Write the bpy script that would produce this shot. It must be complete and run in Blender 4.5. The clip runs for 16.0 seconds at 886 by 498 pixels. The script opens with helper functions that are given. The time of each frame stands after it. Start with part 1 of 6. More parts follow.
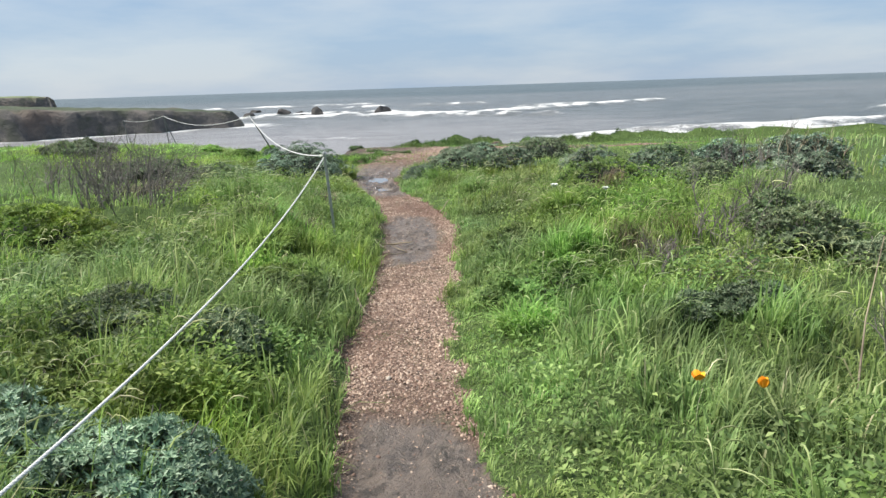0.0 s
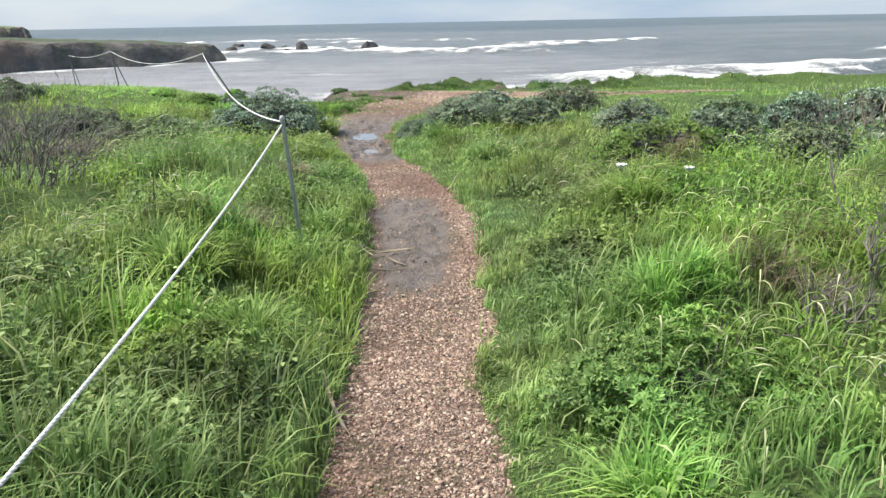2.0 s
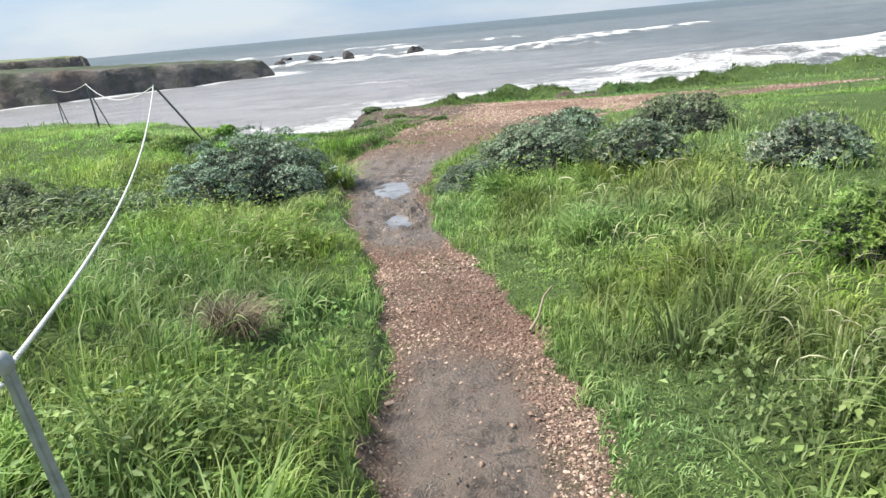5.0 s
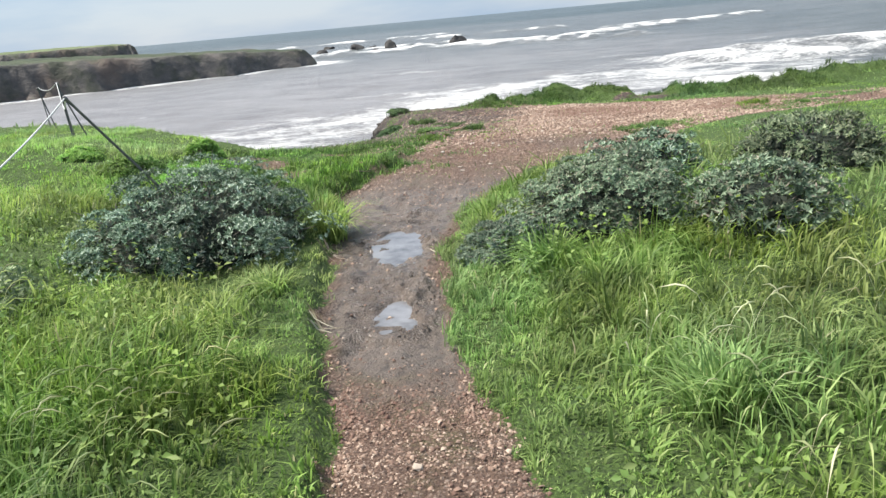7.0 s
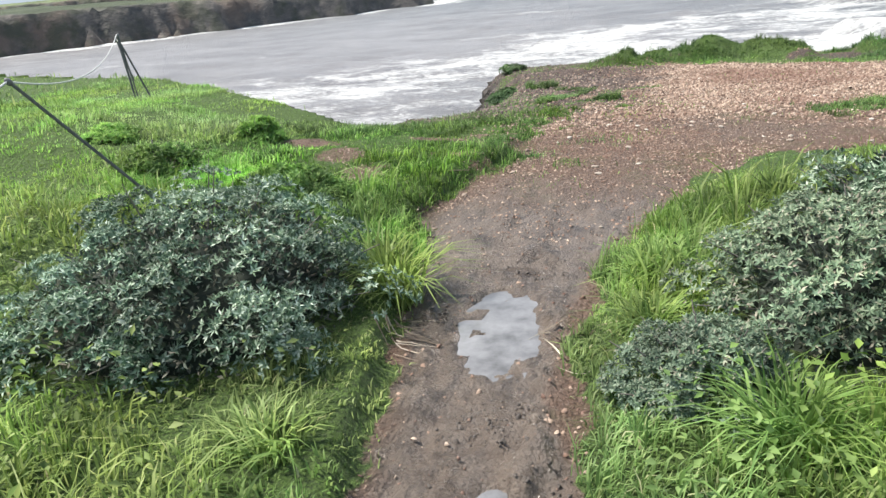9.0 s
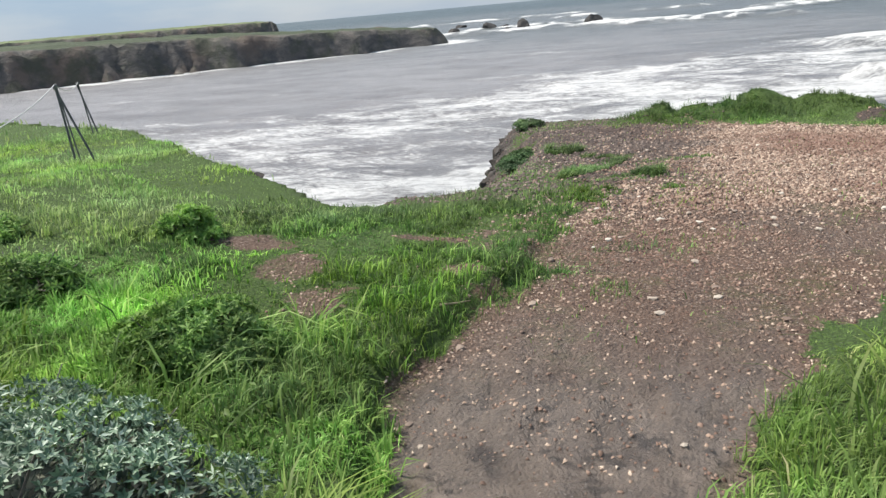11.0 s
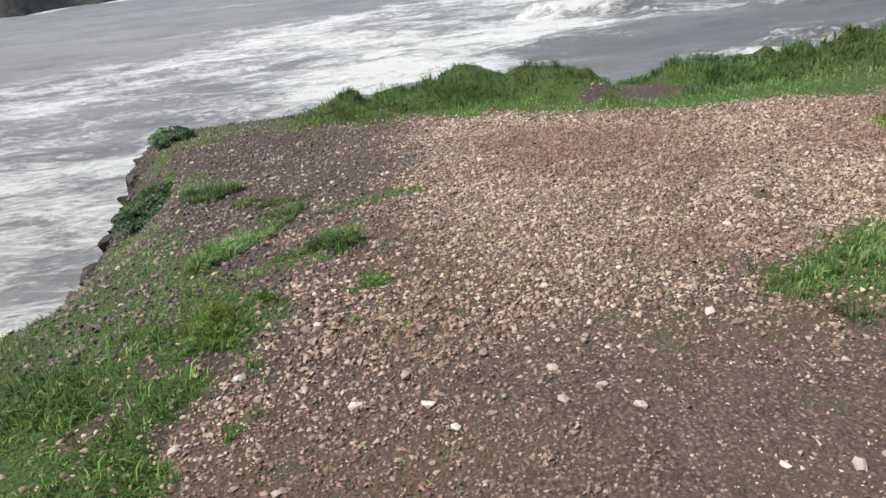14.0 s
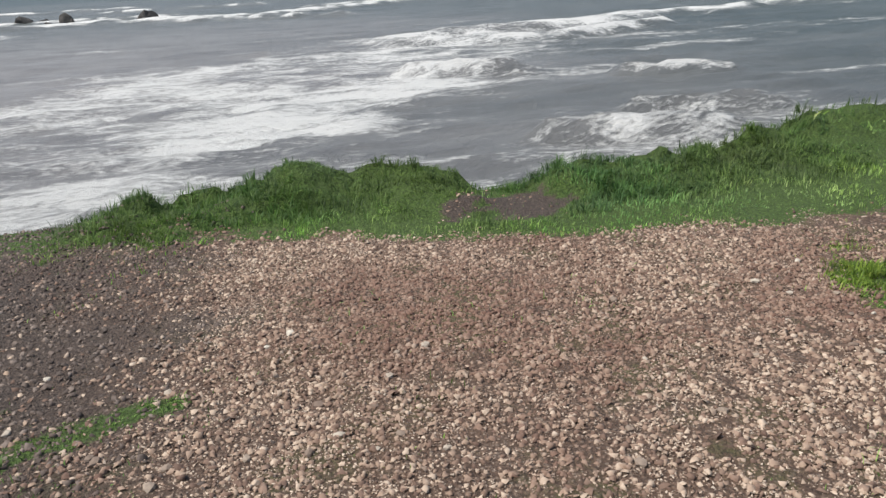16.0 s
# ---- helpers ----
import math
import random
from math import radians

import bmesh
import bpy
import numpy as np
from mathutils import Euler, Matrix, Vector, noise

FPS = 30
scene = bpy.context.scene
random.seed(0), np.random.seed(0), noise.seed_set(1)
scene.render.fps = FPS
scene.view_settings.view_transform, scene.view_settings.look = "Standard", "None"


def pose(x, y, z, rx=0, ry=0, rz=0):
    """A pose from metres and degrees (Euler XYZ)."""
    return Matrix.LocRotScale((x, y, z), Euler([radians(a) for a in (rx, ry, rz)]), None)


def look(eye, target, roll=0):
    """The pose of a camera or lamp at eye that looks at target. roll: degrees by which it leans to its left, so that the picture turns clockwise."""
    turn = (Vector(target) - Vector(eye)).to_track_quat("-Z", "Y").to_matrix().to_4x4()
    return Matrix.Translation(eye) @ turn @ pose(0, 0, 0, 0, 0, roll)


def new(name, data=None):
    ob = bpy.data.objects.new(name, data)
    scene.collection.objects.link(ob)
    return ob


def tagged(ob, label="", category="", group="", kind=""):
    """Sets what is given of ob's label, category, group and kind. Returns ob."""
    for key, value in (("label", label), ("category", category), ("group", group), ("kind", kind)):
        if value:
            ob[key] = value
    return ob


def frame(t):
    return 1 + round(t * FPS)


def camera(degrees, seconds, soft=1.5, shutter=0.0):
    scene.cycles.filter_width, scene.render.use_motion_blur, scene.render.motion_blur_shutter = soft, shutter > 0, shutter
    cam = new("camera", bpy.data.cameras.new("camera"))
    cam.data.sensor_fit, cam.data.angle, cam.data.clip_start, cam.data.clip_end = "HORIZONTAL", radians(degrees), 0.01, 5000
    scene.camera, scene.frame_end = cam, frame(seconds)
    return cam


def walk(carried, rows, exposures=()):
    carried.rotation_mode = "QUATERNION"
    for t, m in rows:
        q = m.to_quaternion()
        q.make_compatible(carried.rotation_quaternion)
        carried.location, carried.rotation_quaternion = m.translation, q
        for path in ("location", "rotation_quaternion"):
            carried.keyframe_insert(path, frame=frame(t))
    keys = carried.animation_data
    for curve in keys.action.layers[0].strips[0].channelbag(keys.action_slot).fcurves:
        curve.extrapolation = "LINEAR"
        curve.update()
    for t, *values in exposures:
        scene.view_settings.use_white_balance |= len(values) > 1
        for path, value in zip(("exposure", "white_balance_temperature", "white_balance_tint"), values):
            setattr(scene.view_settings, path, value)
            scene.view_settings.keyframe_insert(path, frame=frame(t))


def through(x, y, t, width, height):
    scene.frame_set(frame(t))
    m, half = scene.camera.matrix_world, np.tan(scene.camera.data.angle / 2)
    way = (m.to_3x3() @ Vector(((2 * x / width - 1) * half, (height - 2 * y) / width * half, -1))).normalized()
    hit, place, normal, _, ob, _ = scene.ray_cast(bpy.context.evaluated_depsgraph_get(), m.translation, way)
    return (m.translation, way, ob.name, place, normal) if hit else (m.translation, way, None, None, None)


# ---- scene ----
cam = camera(61.1, 16.0, 1.45)
PATH = [
    (0, (1.592, 0.187, 1.669), (1.536, 2.14, 1.241), -1.9),
    (0.5, (1.526, 0.825, 1.653), (1.448, 2.755, 1.133), -2.9),
    (1, (1.457, 1.482, 1.666), (1.449, 3.387, 1.059), -3.3),
    (1.5, (1.426, 2.103, 1.676), (1.404, 3.994, 1.024), -2.3),
    (2, (1.316, 2.736, 1.634), (1.293, 4.648, 1.05), -1.1),
    (2.5, (1.333, 3.343, 1.611), (1.263, 5.248, 1.007), -0.9),
    (3, (1.269, 3.913, 1.565), (1.064, 5.782, 0.884), -1.3),
    (3.5, (1.223, 4.503, 1.607), (1.055, 6.376, 0.926), -2.9),
    (4, (1.214, 5.129, 1.627), (1.039, 7.016, 0.989), -3.7),
    (4.5, (1.171, 5.773, 1.595), (1.005, 7.674, 0.998), -4.5),
    (5, (1.194, 6.387, 1.576), (1.022, 8.295, 1.002), -5.3),
    (7.5, (1.095, 9.301, 1.549), (0.722, 11.171, 0.945), -5.1),
    (8, (1.027, 9.812, 1.544), (0.508, 11.635, 0.903), -4.9),
    (8.5, (0.888, 10.364, 1.553), (0.384, 12.171, 0.861), -4.8),
    (9, (0.766, 10.902, 1.553), (0.202, 12.686, 0.848), -5.8),
    (9.5, (0.655, 11.384, 1.556), (-0.015, 13.143, 0.881), -6.6),
    (12, (0.246, 13.699, 1.529), (-0.188, 15.559, 0.933), -5.3),
    (12.5, (0.205, 14.218, 1.507), (-0.095, 16.096, 0.889), -6.0),
    (13, (0.292, 14.628, 1.539), (0.175, 16.509, 0.871), -5.8),
    (13.5, (0.393, 15.101, 1.568), (0.384, 16.961, 0.833), -4.9),
    (14, (0.509, 15.606, 1.561), (0.619, 17.438, 0.766), -6.2),
    (14.5, (0.705, 16.079, 1.549), (1.027, 17.877, 0.734), -6.2),
    (15, (0.839, 16.528, 1.574), (1.15, 18.339, 0.785), -6.1),
    (15.5, (0.997, 17.014, 1.608), (1.344, 18.854, 0.905), -5.1),
    (16, (1.135, 17.495, 1.568), (1.58, 19.318, 0.878), -2.8),
]
walk(cam, [(t, look(eye, target, roll)) for t, eye, target, roll in PATH], [(0, 0.72), (1.5, 0.84), (3, 0.95), (5, 0.95), (8, 0.82), (9.5, 0.93), (12, 0.42), (14, 0.44), (16, 0.2)])

# ---- world, sun, exposure ----
SUN_EL, SUN_AZ = radians(57), radians(-85)      # azimuth from +y towards +x
world = bpy.data.worlds.new("sky")
scene.world = world
world.use_nodes = True
wn, wl = world.node_tree.nodes, world.node_tree.links
wn.clear()
w_out = wn.new("ShaderNodeOutputWorld")
w_bg = wn.new("ShaderNodeBackground")
w_sky = wn.new("ShaderNodeTexSky")
w_sky.sky_type = "NISHITA"
w_sky.sun_disc = False
w_sky.sun_elevation, w_sky.sun_rotation = SUN_EL, SUN_AZ
w_sky.dust_density, w_sky.air_density = 0.4, 1.0
w_tc = wn.new("ShaderNodeTexCoord")
w_map = wn.new("ShaderNodeMapping")
w_map.inputs["Scale"].default_value = (2.2, 2.2, 11.0)
w_noise = wn.new("ShaderNodeTexNoise")
w_noise.inputs["Scale"].default_value = 1.3
w_noise.inputs["Detail"].default_value = 7
w_noise.inputs["Roughness"].default_value = 0.55
w_ramp = wn.new("ShaderNodeValToRGB")
w_ramp.color_ramp.elements[0].position, w_ramp.color_ramp.elements[0].color = 0.4, (2.8, 4.0, 5.7, 1)
w_ramp.color_ramp.elements[1].position, w_ramp.color_ramp.elements[1].color = 0.66, (4.6, 5.3, 6.2, 1)
w_mix = wn.new("ShaderNodeMix")
w_mix.data_type = "RGBA"
w_mix.inputs["Factor"].default_value = 0.8
wl.new(w_tc.outputs["Generated"], w_map.inputs["Vector"])
wl.new(w_map.outputs[0], w_noise.inputs["Vector"])
wl.new(w_noise.outputs["Fac"], w_ramp.inputs[0])
wl.new(w_ramp.outputs[0], w_mix.inputs["B"])
wl.new(w_sky.outputs[0], w_mix.inputs["A"])
wl.new(w_mix.outputs["Result"], w_bg.inputs["Color"])
w_bg.inputs["Strength"].default_value = 0.076
wl.new(w_bg.outputs[0], w_out.inputs[0])

sun = new("sun", bpy.data.lights.new("sun", "SUN"))
sun.data.energy, sun.data.angle, sun.data.color = 4.6, radians(12), (1.0, 0.95, 0.87)
s_dir = Vector((math.sin(SUN_AZ) * math.cos(SUN_EL), math.cos(SUN_AZ) * math.cos(SUN_EL), math.sin(SUN_EL)))
sun.matrix_world = look(s_dir * 100, (0, 0, 0))

rng = np.random.default_rng(7)
SEA = -12.0


# ---- small tools ----
def smooth(a, b, v):
    t = np.clip((v - a) / (b - a), 0, 1)
    return t * t * (3 - 2 * t)


def lattice(i, j, s):
    h = np.sin(i * 127.1 + j * 311.7 + s * 74.7) * 43758.5453
    return h - np.floor(h)


def vnoise(x, y, s=0):
    i, j = np.floor(x), np.floor(y)
    u, v = x - i, y - j
    u, v = u * u * (3 - 2 * u), v * v * (3 - 2 * v)
    a = lattice(i, j, s) * (1 - u) + lattice(i + 1, j, s) * u
    b = lattice(i, j + 1, s) * (1 - u) + lattice(i + 1, j + 1, s) * u
    return a * (1 - v) + b * v


def fbm(x, y, s=0, octaves=4):
    total, amp, norm = 0, 1.0, 0
    for k in range(octaves):
        c, d = math.cos(0.5 + 0.9 * k), math.sin(0.5 + 0.9 * k)
        total = total + amp * vnoise((x * c - y * d) * 2**k + 17 * k, (x * d + y * c) * 2**k - 9 * k, s + k)
        norm += amp
        amp *= 0.5
    return total / norm


def poly_dist(x, y, poly, closed=True):
    """Distance to a polygon's border, negative inside."""
    x, y = np.asarray(x, float), np.asarray(y, float)
    best, inside = np.full(x.shape, 1e18), np.zeros(x.shape, bool)
    pts = list(poly)
    for (ax, ay), (bx, by) in zip(pts, pts[1:] + pts[:1]):
        dx, dy = bx - ax, by - ay
        t = np.clip(((x - ax) * dx + (y - ay) * dy) / (dx * dx + dy * dy), 0, 1)
        best = np.minimum(best, (x - ax - t * dx) ** 2 + (y - ay - t * dy) ** 2)
        if ay != by:
            inside ^= ((ay > y) != (by > y)) & (x < (bx - ax) * (y - ay) / (by - ay) + ax)
    d = np.sqrt(best)
    return np.where(inside, -d, d)


def mesh_np(name, verts, quads=None, tris=None, material=None, attrs=None, soft=False):
    me = bpy.data.meshes.new(name)
    verts = np.ascontiguousarray(verts, np.float32)
    loops, starts, n = [], [], 0
    for faces, k in ((quads, 4), (tris, 3)):
        if faces is not None and len(faces):
            loops.append(np.asarray(faces, np.int32).ravel())
            starts.append(n + k * np.arange(len(faces), dtype=np.int32))
            n += k * len(faces)
    loops, starts = np.concatenate(loops), np.concatenate(starts)
    me.vertices.add(len(verts))
    me.vertices.foreach_set("co", verts.ravel())
    me.loops.add(len(loops))
    me.loops.foreach_set("vertex_index", loops)
    me.polygons.add(len(starts))
    me.polygons.foreach_set("loop_start", starts)
    me.update(calc_edges=True)
    if soft:
        me.polygons.foreach_set("use_smooth", np.ones(len(starts), bool))
    for key, values in (attrs or {}).items():
        me.attributes.new(key, "FLOAT", "POINT").data.foreach_set("value", np.asarray(values, np.float32))
    if material:
        me.materials.append(material)
    return me


def thing(name, label, category, at=(0, 0, 0), kind="", group=""):
    ob = new(name)
    ob.location = at
    return tagged(ob, label, category, group, kind)


def part(name, data, parent, label=""):
    ob = new(name, data)
    ob.parent = parent
    if label:
        ob["label"] = label
    return ob


def grid_faces(nx, ny):
    i = (np.arange(ny - 1)[:, None] * nx + np.arange(nx - 1)[None]).ravel()
    return np.stack([i, i + 1, i + nx + 1, i + nx], 1)


def tube(points, radii, sides=6, cap=True):
    """Verts and faces of a tube along the points."""
    pts = np.asarray(points, float)
    radii = np.broadcast_to(np.asarray(radii, float), len(pts))
    way = np.gradient(pts, axis=0)
    way /= np.linalg.norm(way, axis=1)[:, None] + 1e-9
    ref = np.where(np.abs(way[:, 2:3]) > 0.9, [[1.0, 0, 0]], [[0, 0, 1.0]])
    u = np.cross(way, ref)
    u /= np.linalg.norm(u, axis=1)[:, None] + 1e-9
    v = np.cross(way, u)
    a = np.arange(sides) * 2 * np.pi / sides
    ring = u[:, None] * np.cos(a)[None, :, None] + v[:, None] * np.sin(a)[None, :, None]
    verts = (pts[:, None] + ring * radii[:, None, None]).reshape(-1, 3)
    n = len(pts)
    i, j = np.meshgrid(np.arange(n - 1), np.arange(sides), indexing="ij")
    k = (j + 1) % sides
    quads = np.stack([i * sides + j, i * sides + k, (i + 1) * sides + k, (i + 1) * sides + j], -1).reshape(-1, 4)
    return verts, quads


def join(pieces):
    verts, faces, n = [], [], 0
    for v, f in pieces:
        verts.append(v)
        faces.append(np.asarray(f) + n)
        n += len(v)
    return np.concatenate(verts), np.concatenate(faces)


# ---- materials ----
def material(name):
    m = bpy.data.materials.new(name)
    m.use_nodes = True
    n, l = m.node_tree.nodes, m.node_tree.links
    return m, n, l, n["Principled BSDF"]


def node(n, kind, **values):
    k = n.new(kind)
    for key, value in values.items():
        k.inputs[key.replace("_", " ")].default_value = value
    return k


def ramp(n, l, fac, stops):
    r = n.new("ShaderNodeValToRGB")
    while len(r.color_ramp.elements) < len(stops):
        r.color_ramp.elements.new(0.5)
    for e, (p, c) in zip(r.color_ramp.elements, stops):
        e.position, e.color = p, (*c, 1)
    l.new(fac, r.inputs[0])
    return r.outputs[0]


def mixed(n, l, fac, a, b):
    m = n.new("ShaderNodeMix")
    m.data_type = "RGBA"
    for key, v in (("Factor", fac), ("A", a), ("B", b)):
        if isinstance(v, (tuple, float, int)):
            m.inputs[key].default_value = v if isinstance(v, (float, int)) else (*v, 1)
        else:
            l.new(v, m.inputs[key])
    return m.outputs["Result"]


def bumped(n, l, p, height, strength, distance):
    b = n.new("ShaderNodeBump")
    b.inputs["Strength"].default_value, b.inputs["Distance"].default_value = strength, distance
    l.new(height, b.inputs["Height"])
    l.new(b.outputs[0], p.inputs["Normal"])


def attribute(n, name):
    a = n.new("ShaderNodeAttribute")
    a.attribute_name = name
    return a.outputs["Fac"]


def noise_of(n, l, coord, scale, detail=5, rough=0.6):
    k = node(n, "ShaderNodeTexNoise", Scale=scale, Detail=detail, Roughness=rough)
    l.new(coord, k.inputs["Vector"])
    return k.outputs["Fac"]


def make_ground():
    m, n, l, p = material("ground")
    co = n.new("ShaderNodeNewGeometry").outputs["Position"]
    fine, mid, big = noise_of(n, l, co, 55, 6, 0.7), noise_of(n, l, co, 7, 5), noise_of(n, l, co, 0.9, 4)
    gravel = ramp(n, l, fine, [(0.32, (0.028, 0.018, 0.013)), (0.5, (0.135, 0.084, 0.062)), (0.68, (0.31, 0.215, 0.163))])
    cells = node(n, "ShaderNodeTexVoronoi", Scale=62.0)
    l.new(co, cells.inputs["Vector"])
    sep = n.new("ShaderNodeSeparateColor")
    l.new(cells.outputs["Color"], sep.inputs[0])
    chips = ramp(n, l, sep.outputs[0], [(0.0, (0.045, 0.03, 0.023)), (0.4, (0.14, 0.09, 0.068)), (0.7, (0.31, 0.22, 0.168)), (1.0, (0.54, 0.43, 0.35))])
    gravel = mixed(n, l, ramp(n, l, cells.outputs["Distance"], [(0.4, (0.85, 0.85, 0.85)), (0.55, (0, 0, 0))]), gravel, chips)
    red = ramp(n, l, noise_of(n, l, co, 1.15, 5, 0.62), [(0.42, (0, 0, 0)), (0.62, (0.7, 0.7, 0.7))])
    gravel = mixed(n, l, red, gravel, (0.17, 0.098, 0.066))
    gravel = mixed(n, l, ramp(n, l, mid, [(0.35, (0, 0, 0)), (0.75, (0.5, 0.5, 0.5))]), gravel, (0.23, 0.15, 0.108))
    mud = ramp(n, l, noise_of(n, l, co, 5, 8, 0.7), [(0.33, (0.055, 0.042, 0.035)), (0.41, (0.115, 0.09, 0.073)), (0.62, (0.157, 0.124, 0.1)), (0.75, (0.26, 0.21, 0.17))])
    prints = mixed(n, l, ramp(n, l, noise_of(n, l, co, 15, 4, 0.6), [(0.53, (0, 0, 0)), (0.6, (0.85, 0.85, 0.85))]), (0, 0, 0), ramp(n, l, noise_of(n, l, co, 2.3, 3), [(0.48, (0, 0, 0)), (0.56, (1, 1, 1))]))
    mud = mixed(n, l, prints, mud, (0.045, 0.036, 0.03))
    tread = node(n, "ShaderNodeMapping", Scale=(26, 5, 1), Rotation=(0, 0, -0.2))
    l.new(co, tread.inputs["Vector"])
    rut = mixed(n, l, ramp(n, l, noise_of(n, l, tread.outputs[0], 1.0, 4, 0.6), [(0.52, (0, 0, 0)), (0.62, (0.7, 0.7, 0.7))]), (0, 0, 0), ramp(n, l, noise_of(n, l, co, 1.6, 3), [(0.45, (0, 0, 0)), (0.58, (1, 1, 1))]))
    mud = mixed(n, l, rut, mud, (0.06, 0.048, 0.041))
    scree = ramp(n, l, fine, [(0.35, (0.045, 0.034, 0.03)), (0.62, (0.14, 0.106, 0.09))])
    soil = ramp(n, l, fine, [(0.35, (0.038, 0.062, 0.015)), (0.5, (0.08, 0.135, 0.026)), (0.65, (0.13, 0.22, 0.042))])
    rock = ramp(n, l, mid, [(0.3, (0.03, 0.028, 0.027)), (0.7, (0.13, 0.115, 0.10))])
    moss = mixed(n, l, ramp(n, l, noise_of(n, l, co, 1.7, 6, 0.7), [(0.5, (0, 0, 0)), (0.62, (0.75, 0.75, 0.75))]), (0, 0, 0), ramp(n, l, noise_of(n, l, co, 30, 3), [(0.38, (0, 0, 0)), (0.55, (1, 1, 1))]))
    gravel = mixed(n, l, moss, gravel, (0.12, 0.115, 0.045))
    bare = mixed(n, l, attribute(n, "mud"), gravel, mud)
    bare = mixed(n, l, attribute(n, "scree"), bare, scree)
    worn = n.new("ShaderNodeMath")
    worn.operation = "MULTIPLY_ADD"
    l.new(noise_of(n, l, co, 13, 6, 0.75), worn.inputs[0])
    worn.inputs[1].default_value = 1.8
    l.new(attribute(n, "bare"), worn.inputs[2])
    half = n.new("ShaderNodeMath")
    half.operation = "MULTIPLY"
    l.new(worn.outputs[0], half.inputs[0])
    half.inputs[1].default_value = 0.4
    color = mixed(n, l, ramp(n, l, half.outputs[0], [(0.5, (0, 0, 0)), (0.6, (1, 1, 1))]), soil, bare)
    color = mixed(n, l, attribute(n, "cliff"), color, rock)
    l.new(color, p.inputs["Base Color"])
    wet = n.new("ShaderNodeMapRange")
    wet.inputs["To Min"].default_value, wet.inputs["To Max"].default_value = 0.95, 0.42
    l.new(attribute(n, "mud"), wet.inputs["Value"])
    gleam = n.new("ShaderNodeMath")
    gleam.operation = "MULTIPLY"
    l.new(attribute(n, "wet"), gleam.inputs[0])
    l.new(ramp(n, l, noise_of(n, l, co, 9, 4), [(0.4, (0.1, 0.1, 0.1)), (0.6, (1, 1, 1))]), gleam.inputs[1])
    l.new(mixed(n, l, gleam.outputs[0], wet.outputs[0], (0.12, 0.12, 0.12)), p.inputs["Roughness"])
    lumps = noise_of(n, l, co, 16, 7, 0.68)
    hgt = n.new("ShaderNodeMath")
    hgt.operation = "MULTIPLY_ADD"
    l.new(lumps, hgt.inputs[0])
    hgt.inputs[1].default_value = 1.6
    l.new(fine, hgt.inputs[2])
    rough_h = n.new("ShaderNodeMath")
    rough_h.operation = "MULTIPLY_ADD"
    l.new(cells.outputs["Distance"], rough_h.inputs[0])
    rough_h.inputs[1].default_value = -0.45
    l.new(hgt.outputs[0], rough_h.inputs[2])
    calm = n.new("ShaderNodeMapRange")
    calm.inputs["To Min"].default_value, calm.inputs["To Max"].default_value = 1.0, 0.35
    l.new(attribute(n, "mud"), calm.inputs["Value"])
    even = n.new("ShaderNodeMath")
    even.operation = "MULTIPLY"
    l.new(rough_h.outputs[0], even.inputs[0])
    l.new(calm.outputs[0], even.inputs[1])
    bumped(n, l, p, even.outputs[0], 1.0, 0.04)
    return m


